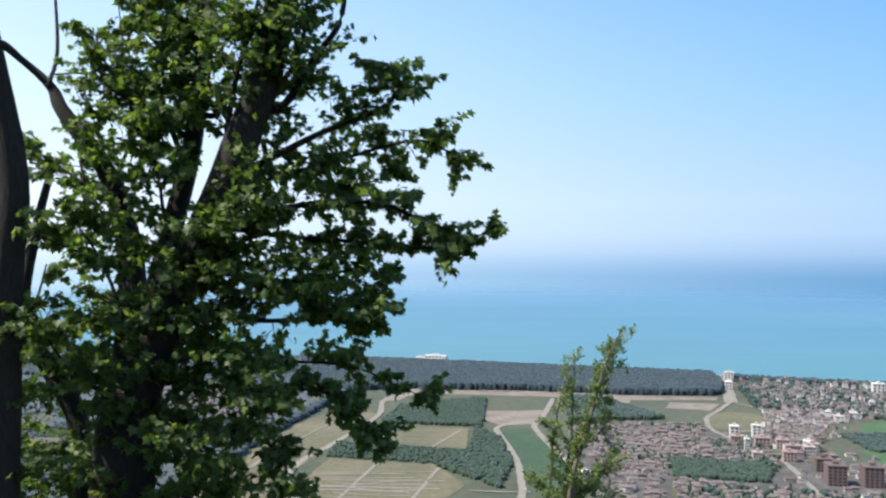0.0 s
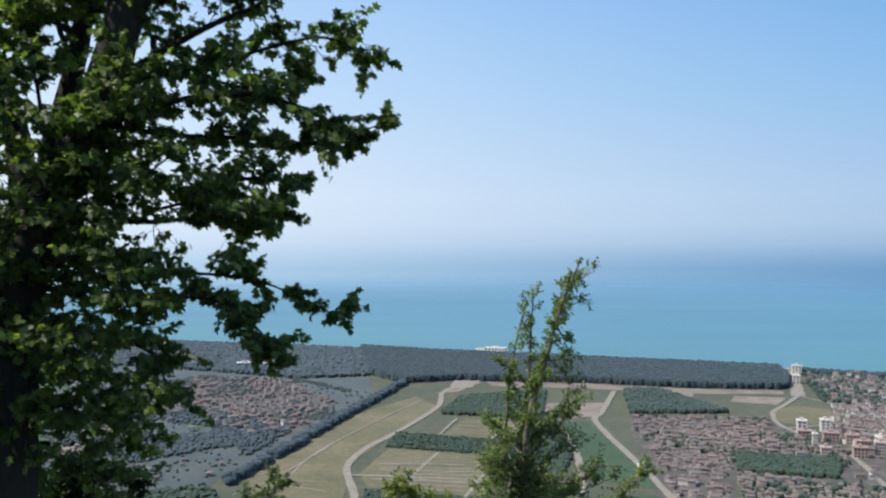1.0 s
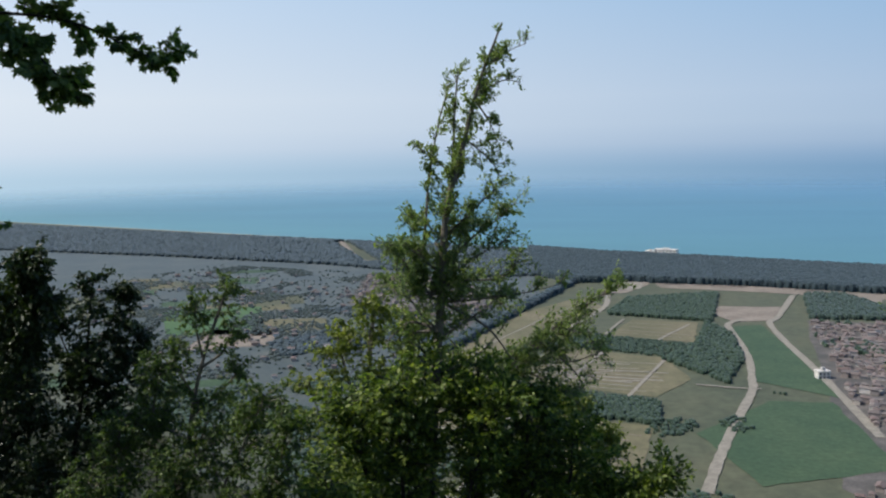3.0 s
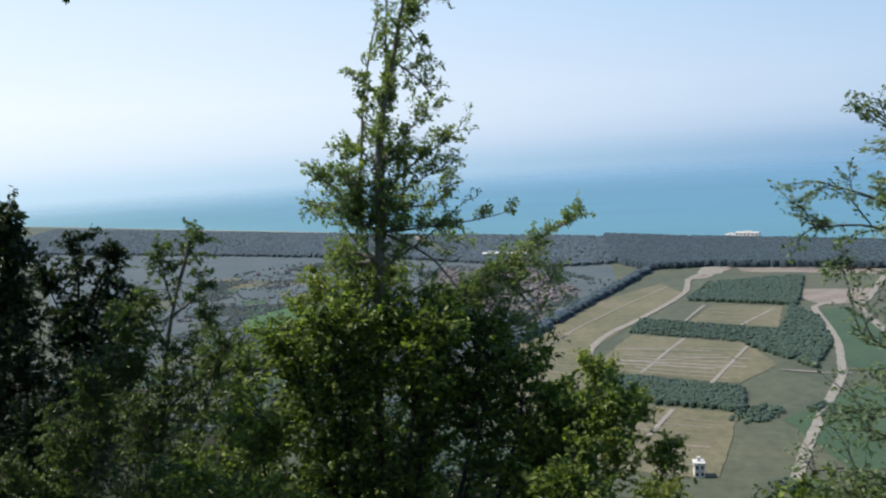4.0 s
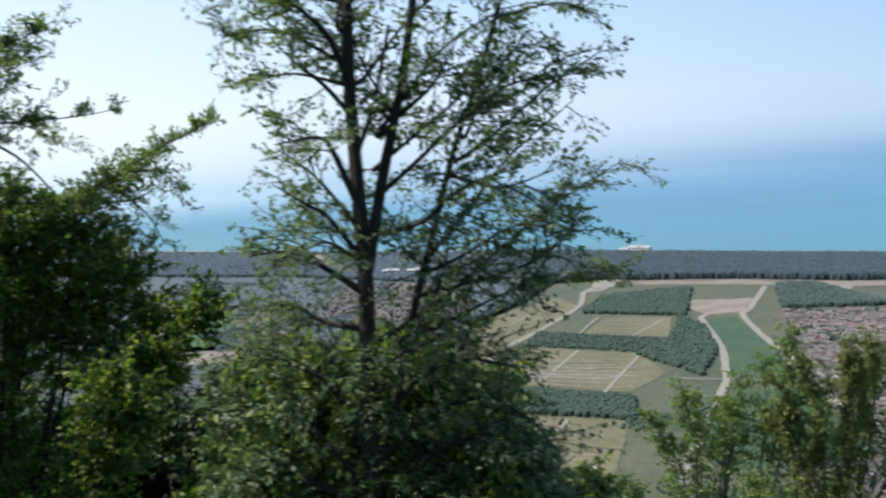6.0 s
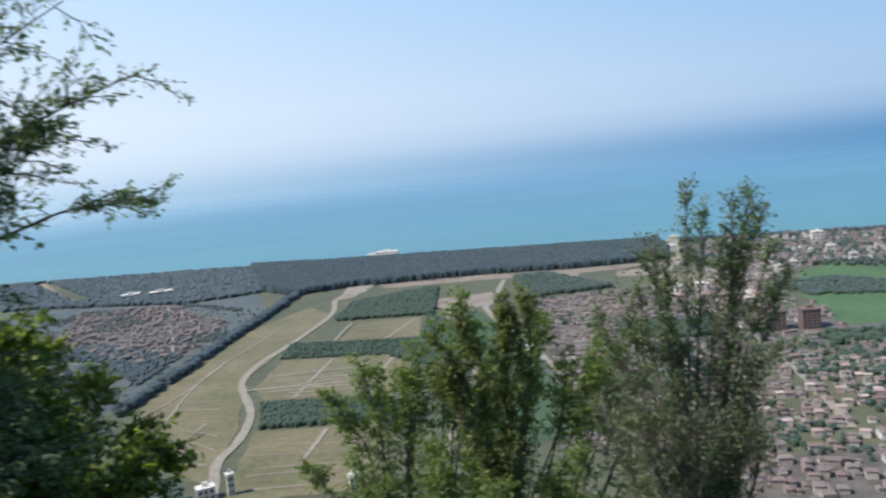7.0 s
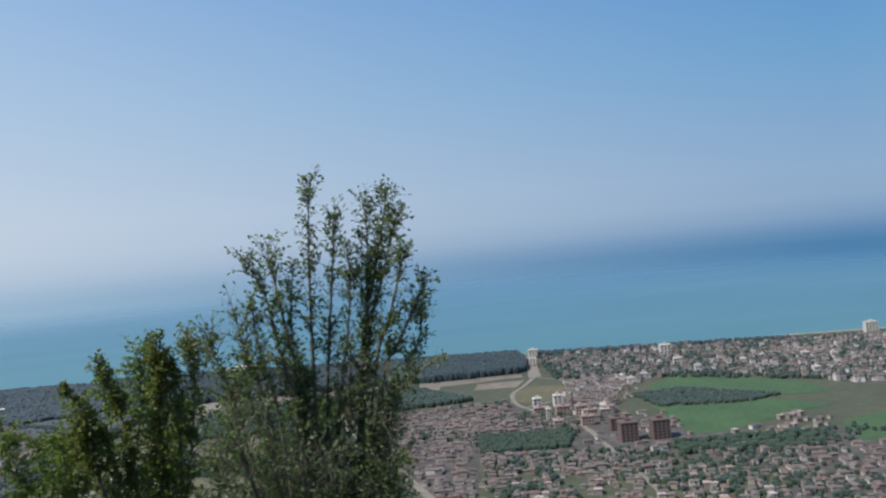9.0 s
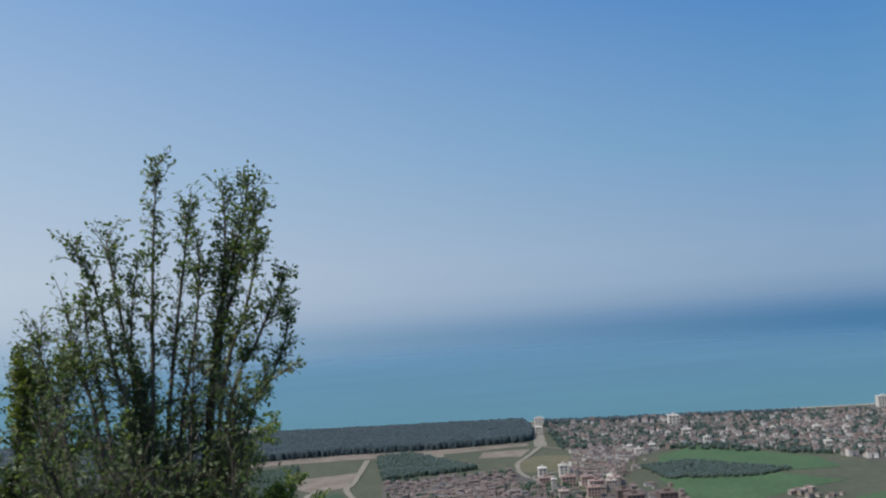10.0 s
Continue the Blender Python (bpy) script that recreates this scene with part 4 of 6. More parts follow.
TWIN = [
    limb(0.12, 0.014, 0.28, 1.0, (4.33, 16.5, 169.35), (4.53, 16.45, 172.37), (4.69, 16.4, 174.17), (4.83, 16.35, 175.86), (5.13, 16.3, 176.95), (5.4, 16.25, 177.93), (5.8, 16.2, 178.92)),
    limb(0.06, 0.01, 0.3, 1.2, (4.72, 16.6, 174.32), (4.79, 16.65, 175.82), (4.91, 16.7, 176.72), (4.95, 16.75, 177.53), (5.01, 16.8, 178.23)),
    limb(0.03, 0.006, 0.34, 1.6, (4.83, 16.5, 175.34), (4.44, 16.65, 175.63), (4.12, 16.8, 175.71)),
    limb(0.03, 0.006, 0.36, 1.6, (4.88, 16.5, 175.54), (5.33, 16.35, 175.95), (5.67, 16.2, 176.26)),
    limb(0.03, 0.006, 0.42, 1.8, (4.77, 16.5, 174.74), (4.43, 16.25, 175.1), (4.19, 16.0, 175.35)),
    limb(0.03, 0.006, 0.42, 1.8, (4.8, 16.5, 174.74), (5.34, 16.65, 175.1), (5.81, 16.8, 175.36)),
    limb(0.03, 0.006, 0.5, 0.8, (4.7, 16.5, 173.75), (4.32, 16.25, 174.22), (4.08, 16.0, 174.78)),
    limb(0.03, 0.006, 0.5, 0.8, (4.75, 16.5, 173.74), (5.43, 16.7, 174.17), (5.96, 16.9, 174.62)),
    limb(0.03, 0.006, 0.35, 0.35, (4.64, 16.5, 173.05), (4.3, 16.3, 173.42), (4.12, 16.1, 173.98)),
    limb(0.03, 0.006, 0.35, 0.35, (4.67, 16.5, 173.05), (5.31, 16.7, 173.36), (5.74, 16.9, 173.8)),
    limb(0.025, 0.005, 0.26, 1.3, (5.0, 16.5, 176.44), (4.61, 16.6, 176.74), (4.28, 16.7, 176.99)),
    limb(0.025, 0.005, 0.26, 1.3, (5.21, 16.5, 177.03), (5.56, 16.6, 176.71), (5.75, 16.7, 176.4)),
    limb(0.025, 0.005, 0.26, 1.3, (5.42, 16.5, 177.83), (5.73, 16.6, 178.02), (6.1, 16.7, 178.11)),
    limb(0.025, 0.005, 0.22, 1.3, (5.58, 16.5, 178.32), (5.89, 16.6, 178.52), (6.17, 16.7, 178.64)),
    limb(0.025, 0.005, 0.24, 1.3, (5.37, 16.5, 177.63), (5.57, 16.6, 177.32), (5.72, 16.7, 176.91)),
    limb(0.04, 0.01, 0.25, 1.0, (4.29, 16.5, 174.43), (4.43, 16.57, 175.56), (4.51, 16.65, 176.5), (4.67, 16.73, 177.33), (4.84, 16.8, 177.96)),
    limb(0.09, 0.02, 0.34, 1.3, (5.03, 16.7, 170.38), (5.55, 17.2, 172.29), (5.91, 17.7, 173.0), (6.91, 18.2, 173.72), (7.66, 18.7, 174.16)),
    limb(0.035, 0.015, 0, 0, (4.76, 16.5, 174.27), (5.44, 16.8, 173.82), (5.88, 17.1, 173.16)),
    limb(0.03, 0.006, 0.36, 1.3, (4.33, 16.5, 174.52), (4.14, 15.9, 175.15), (3.98, 15.3, 175.37)),
    limb(0.03, 0.006, 0.36, 1.2, (4.29, 16.5, 174.43), (4.08, 15.75, 174.89), (4.05, 15.0, 174.82)),
    limb(0.03, 0.006, 0.36, 1.2, (4.42, 16.5, 175.09), (4.26, 16.2, 175.49), (4.28, 15.9, 175.73)),
    limb(0.04, 0.006, 0.42, 1.6, (4.53, 16.5, 174.61), (5.14, 16.83, 175.32), (5.68, 17.17, 175.71), (5.94, 17.5, 175.96)),
    limb(0.04, 0.006, 0.42, 1.6, (4.64, 16.5, 175.37), (5.16, 16.8, 175.52), (5.76, 17.1, 175.28)),
    limb(0.04, 0.006, 0.42, 1.5, (4.47, 16.5, 174.42), (5.03, 16.33, 174.7), (5.75, 16.17, 174.78), (6.08, 16.0, 175.13)),
    limb(0.035, 0.006, 0.32, 1.1, (4.86, 16.5, 174.31), (5.57, 16.83, 174.34), (6.19, 17.17, 174.38), (6.74, 17.5, 174.47)),
    limb(0.035, 0.006, 0.36, 1.1, (4.76, 16.5, 174.32), (5.39, 17.15, 174.31), (5.94, 17.8, 173.81)),
    limb(0.02, 0.005, 0.26, 1.4, (7.41, 18.5, 173.98), (7.77, 18.7, 174.21), (7.94, 18.9, 174.39)),
    limb(0.04, 0.006, 0.42, 1.5, (6.23, 17.7, 173.2), (6.83, 17.9, 173.46), (7.24, 18.1, 173.83)),
    limb(0.04, 0.006, 0.42, 1.5, (6.01, 17.7, 173.0), (6.85, 17.6, 173.0), (7.42, 17.5, 173.21)),
    limb(0.04, 0.006, 0.42, 1.5, (5.94, 17.5, 172.93), (6.57, 17.3, 172.66), (7.17, 17.1, 172.3)),
    limb(0.04, 0.006, 0.45, 1.6, (6.44, 17.7, 173.3), (7.01, 17.8, 172.75), (7.23, 17.9, 172.21)),
    limb(0.04, 0.006, 0.45, 1.6, (5.76, 17.3, 172.67), (6.19, 17.0, 172.13), (6.52, 16.7, 171.91)),
    limb(0.04, 0.006, 0.42, 1.5, (6.63, 17.9, 173.46), (7.22, 18.1, 173.42), (7.43, 18.3, 172.85)),
    limb(0.04, 0.006, 0.3, 0.5, (4.18, 16.5, 173.95), (3.92, 16.2, 173.81), (3.71, 15.9, 173.58)),
    limb(0.04, 0.006, 0.3, 0.5, (4.17, 16.5, 173.76), (4.63, 16.8, 173.7), (4.93, 17.1, 173.34)),
]
THICKET = [
    limb(0.07, 0.01, 0.8, 2.2, (4.17, 16.0, 166.49), (3.74, 15.8, 170.14), (3.4, 15.6, 171.93), (3.25, 15.4, 172.91)),
    limb(0.07, 0.01, 0.8, 2.4, (4.17, 16.0, 166.49), (4.12, 15.7, 170.58), (4.12, 15.4, 172.35), (4.16, 15.1, 173.3)),
    limb(0.07, 0.01, 0.8, 2.4, (4.38, 16.0, 166.51), (4.55, 16.1, 170.44), (4.46, 16.2, 172.35), (4.41, 16.3, 173.48)),
    limb(0.07, 0.01, 0.8, 2.4, (4.59, 16.0, 166.53), (5.21, 16.2, 170.42), (5.36, 16.4, 172.11), (5.27, 16.6, 173.23)),
    limb(0.07, 0.01, 0.8, 2.2, (4.79, 16.0, 166.55), (5.94, 16.33, 170.19), (6.14, 16.67, 171.66), (6.11, 17.0, 172.66)),
    limb(0.07, 0.01, 0.8, 2.2, (5.0, 16.0, 166.56), (6.5, 16.33, 169.82), (6.88, 16.67, 171.08), (6.95, 17.0, 171.87)),
    limb(0.07, 0.01, 0.75, 2.2, (4.96, 16.0, 166.04), (6.89, 16.2, 169.3), (7.47, 16.4, 170.4), (7.66, 16.6, 171.11)),
    limb(0.07, 0.01, 0.75, 2.2, (3.7, 16.0, 165.92), (2.89, 15.5, 169.25), (2.91, 15.0, 170.8), (3.21, 14.5, 171.87)),
    limb(0.07, 0.01, 0.7, 2.0, (5.33, 16.0, 165.54), (6.84, 15.5, 168.95), (7.53, 15.0, 170.12), (7.9, 14.5, 170.76)),
    limb(0.07, 0.01, 0.7, 2.0, (2.78, 16.0, 165.29), (2.8, 15.17, 168.61), (3.11, 14.33, 169.97), (3.5, 13.5, 170.85)),
]
LEFT = [
    limb(0.09, 0.02, 0, 0, (-2.14, 18.8, 164.1), (-1.31, 18.8, 169.45), (-0.92, 18.8, 171.71), (-0.56, 18.8, 172.93), (-0.09, 18.8, 174.11)),
    limb(0.04, 0.008, 0.45, 1.8, (-0.56, 18.8, 172.93), (-0.3, 18.9, 173.63), (-0.14, 19.0, 174.2)),
    limb(0.04, 0.008, 0.45, 1.6, (-0.68, 18.8, 172.69), (-0.72, 18.65, 173.32), (-0.62, 18.5, 173.93)),
    limb(0.04, 0.008, 0.45, 1.6, (-0.71, 18.8, 172.45), (-0.29, 18.95, 172.77), (-0.13, 19.1, 173.23)),
    limb(0.05, 0.01, 0.5, 1.8, (-0.85, 18.8, 171.71), (-1.18, 18.65, 172.49), (-1.19, 18.5, 173.0)),
    limb(0.05, 0.01, 0.5, 1.8, (-0.88, 18.8, 171.47), (-0.24, 18.95, 172.04), (0.01, 19.1, 172.43)),
    limb(0.05, 0.01, 0.6, 2.0, (-1.03, 18.8, 170.72), (-1.55, 18.55, 171.29), (-1.78, 18.3, 171.61)),
    limb(0.05, 0.01, 0.6, 2.0, (-0.99, 18.8, 170.47), (-0.02, 18.6, 171.16), (0.57, 18.4, 171.57)),
    limb(0.05, 0.01, 0.6, 2.0, (-1.16, 18.8, 169.97), (-0.72, 18.4, 170.85), (-0.28, 18.0, 171.57)),
    limb(0.05, 0.01, 0.7, 2.2, (-1.82, 18.8, 166.83), (-1.76, 18.63, 170.02), (-1.67, 18.47, 171.56), (-1.39, 18.3, 172.45)),
    limb(0.05, 0.01, 0.7, 2.2, (-1.9, 18.8, 166.16), (-2.33, 18.53, 169.28), (-2.39, 18.27, 170.63), (-2.15, 18.0, 171.57)),
    limb(0.05, 0.01, 0.7, 2.2, (-1.9, 18.8, 166.16), (-0.53, 18.47, 169.35), (0.33, 18.13, 170.94), (1.0, 17.8, 172.19)),
    limb(0.05, 0.01, 0.7, 2.0, (-1.98, 18.8, 165.48), (-2.98, 18.3, 168.33), (-2.87, 17.8, 169.56), (-2.52, 17.3, 170.48)),
    limb(0.05, 0.01, 0.7, 2.0, (-1.98, 18.8, 165.48), (-1.47, 18.3, 168.39), (-1.0, 17.8, 169.84), (-0.68, 17.3, 170.96)),
    limb(0.05, 0.01, 0.7, 2.0, (-1.69, 18.8, 165.5), (0.14, 18.3, 168.69), (1.06, 17.8, 170.35), (1.68, 17.3, 171.86)),
]
DARK = [
    limb(0.12, 0.02, 0, 0, (-6.51, 21.0, 162.26), (-5.33, 21.0, 168.53), (-4.7, 21.0, 171.46), (-4.33, 21.0, 173.71)),
    limb(0.05, 0.008, 0.55, 2.0, (-4.63, 21.0, 172.03), (-4.38, 21.0, 173.29), (-4.26, 21.0, 173.98)),
    limb(0.05, 0.008, 0.55, 2.0, (-4.67, 21.0, 171.75), (-3.97, 21.25, 172.96), (-3.76, 21.5, 173.48)),
    limb(0.05, 0.008, 0.55, 2.0, (-4.78, 21.0, 171.46), (-5.11, 20.8, 172.65), (-5.1, 20.6, 173.38)),
    limb(0.06, 0.01, 0.85, 2.4, (-5.91, 21.0, 165.47), (-6.02, 20.73, 169.21), (-5.99, 20.47, 171.32), (-5.77, 20.2, 172.5)),
    limb(0.06, 0.01, 0.85, 2.4, (-5.91, 21.0, 165.47), (-4.7, 21.13, 169.09), (-4.06, 21.27, 171.1), (-3.5, 21.4, 172.5)),
    limb(0.06, 0.01, 0.85, 2.4, (-5.91, 21.0, 165.47), (-5.1, 20.8, 169.2), (-4.56, 20.6, 170.99), (-4.26, 20.4, 172.16)),
    limb(0.06, 0.01, 0.85, 2.4, (-6.41, 21.0, 165.44), (-7.28, 20.67, 169.22), (-7.29, 20.33, 171.65), (-6.92, 20.0, 173.11)),
    limb(0.06, 0.01, 0.85, 2.4, (-6.41, 21.0, 165.44), (-6.83, 20.67, 167.73), (-6.78, 20.33, 169.63), (-6.63, 20.0, 170.88)),
    limb(0.06, 0.01, 0.85, 2.4, (-6.41, 21.0, 165.44), (-6.11, 20.5, 167.23), (-5.53, 20.0, 168.63), (-4.81, 19.5, 169.94)),
    limb(0.06, 0.01, 0.85, 2.4, (-6.07, 21.0, 165.46), (-4.82, 20.5, 167.27), (-4.13, 20.0, 168.66), (-3.32, 19.5, 169.96)),
    limb(0.06, 0.01, 0.85, 2.4, (-6.18, 21.0, 164.67), (-7.16, 20.5, 166.89), (-7.06, 20.0, 168.01), (-6.63, 19.5, 169.08)),
    limb(0.06, 0.01, 0.6, 2.0, (-6.69, 19.0, 167.88), (-5.46, 18.67, 172.04), (-4.48, 18.33, 173.84), (-3.92, 18.0, 174.82)),
    limb(0.06, 0.01, 0.6, 2.0, (-6.69, 19.0, 167.88), (-5.12, 18.67, 171.39), (-4.23, 18.33, 173.1), (-3.61, 18.0, 174.1)),
]
YELLOW = [
    limb(0.08, 0.02, 0, 0, (2.64, 21.0, 165.25), (2.44, 21.0, 169.44), (2.35, 21.0, 171.34), (2.53, 21.0, 173.22)),
    limb(0.05, 0.01, 0.7, 2.2, (2.44, 21.0, 169.44), (2.35, 21.0, 171.88), (2.46, 21.0, 172.95), (2.65, 21.0, 173.48)),
    limb(0.05, 0.01, 0.7, 2.2, (2.44, 21.0, 169.44), (1.92, 20.83, 171.64), (1.75, 20.67, 172.61), (1.84, 20.5, 173.17)),
    limb(0.05, 0.01, 0.7, 2.2, (2.58, 21.0, 169.45), (3.2, 21.1, 171.35), (3.3, 21.2, 172.4), (3.41, 21.3, 172.92)),
    limb(0.05, 0.01, 0.7, 2.0, (2.32, 21.0, 168.75), (1.41, 20.8, 170.29), (1.19, 20.6, 171.15), (1.1, 20.4, 171.74)),
    limb(0.05, 0.01, 0.7, 2.0, (2.59, 21.0, 168.76), (2.59, 20.8, 170.61), (2.74, 20.6, 171.48), (2.89, 20.4, 172.07)),
    limb(0.05, 0.01, 0.7, 2.0, (2.86, 21.0, 168.77), (3.87, 21.2, 170.26), (4.23, 21.4, 171.3), (4.33, 21.6, 172.06)),
]
FAR = [
    limb(0.14, 0.03, 0, 0, (6.91, 35.0, 154.58), (7.02, 35.0, 161.0), (7.11, 35.0, 163.74), (7.2, 35.0, 166.43)),
    limb(0.07, 0.01, 1.0, 2.6, (7.02, 35.0, 161.0), (7.14, 35.0, 164.65), (7.2, 35.0, 166.21), (7.28, 35.0, 166.87)),
    limb(0.07, 0.01, 1.0, 2.6, (7.0, 35.0, 160.53), (6.17, 34.67, 163.84), (5.94, 34.33, 165.29), (5.91, 34.0, 166.26)),
    limb(0.07, 0.01, 1.0, 2.6, (7.0, 35.0, 160.53), (8.28, 35.33, 163.65), (8.51, 35.67, 164.68), (8.51, 36.0, 165.25)),
    limb(0.07, 0.01, 1.0, 2.4, (6.96, 35.0, 159.36), (5.23, 34.67, 162.22), (4.9, 34.33, 163.71), (4.89, 34.0, 164.72)),
    limb(0.07, 0.01, 1.0, 2.4, (6.96, 35.0, 159.36), (7.4, 34.67, 162.07), (7.69, 34.33, 163.55), (7.74, 34.0, 164.55)),
    limb(0.07, 0.01, 1.0, 2.4, (6.96, 35.0, 159.36), (9.08, 35.33, 161.62), (9.75, 35.67, 162.65), (9.76, 36.0, 163.22)),
    limb(0.07, 0.01, 1.0, 2.4, (7.11, 33.0, 159.25), (6.3, 32.67, 161.57), (6.18, 32.33, 162.78), (6.26, 32.0, 163.76)),
    limb(0.07, 0.01, 1.0, 2.4, (7.11, 33.0, 159.25), (8.72, 32.67, 161.24), (9.35, 32.33, 162.27), (9.57, 32.0, 163.25)),
]
BACK = [
    limb(0.07, 0.01, 1.0, 2.2, (1.9, 20.5, 158.26), (-0.67, 20.7, 165.29), (-0.5, 20.9, 166.92), (-0.42, 21.1, 167.91)),
    limb(0.07, 0.01, 1.0, 2.2, (2.0, 20.5, 158.28), (0.66, 20.3, 165.58), (1.03, 20.1, 167.34), (1.29, 19.9, 168.19)),
    limb(0.07, 0.01, 1.0, 2.2, (2.12, 20.5, 158.29), (1.52, 20.7, 165.42), (1.69, 20.9, 167.01), (1.73, 21.1, 167.47)),
    limb(0.07, 0.01, 1.0, 2.2, (2.22, 20.5, 158.31), (2.75, 20.3, 165.7), (3.07, 20.1, 167.42), (3.3, 19.9, 168.48)),
    limb(0.07, 0.01, 1.0, 2.2, (2.34, 20.5, 158.32), (3.62, 20.7, 165.54), (3.77, 20.9, 167.1), (3.84, 21.1, 167.79)),
    limb(0.07, 0.01, 1.0, 2.2, (2.44, 20.5, 158.34), (4.75, 20.3, 165.82), (5.01, 20.1, 167.5), (5.18, 19.9, 168.09)),
    limb(0.07, 0.01, 1.0, 2.2, (2.56, 20.5, 158.35), (5.62, 20.7, 165.66), (5.76, 20.9, 167.18), (5.85, 21.1, 168.09)),
    limb(0.07, 0.01, 1.0, 2.2, (2.66, 20.5, 158.37), (6.67, 20.3, 165.93), (6.87, 20.1, 167.57), (7.02, 19.9, 168.37)),
]
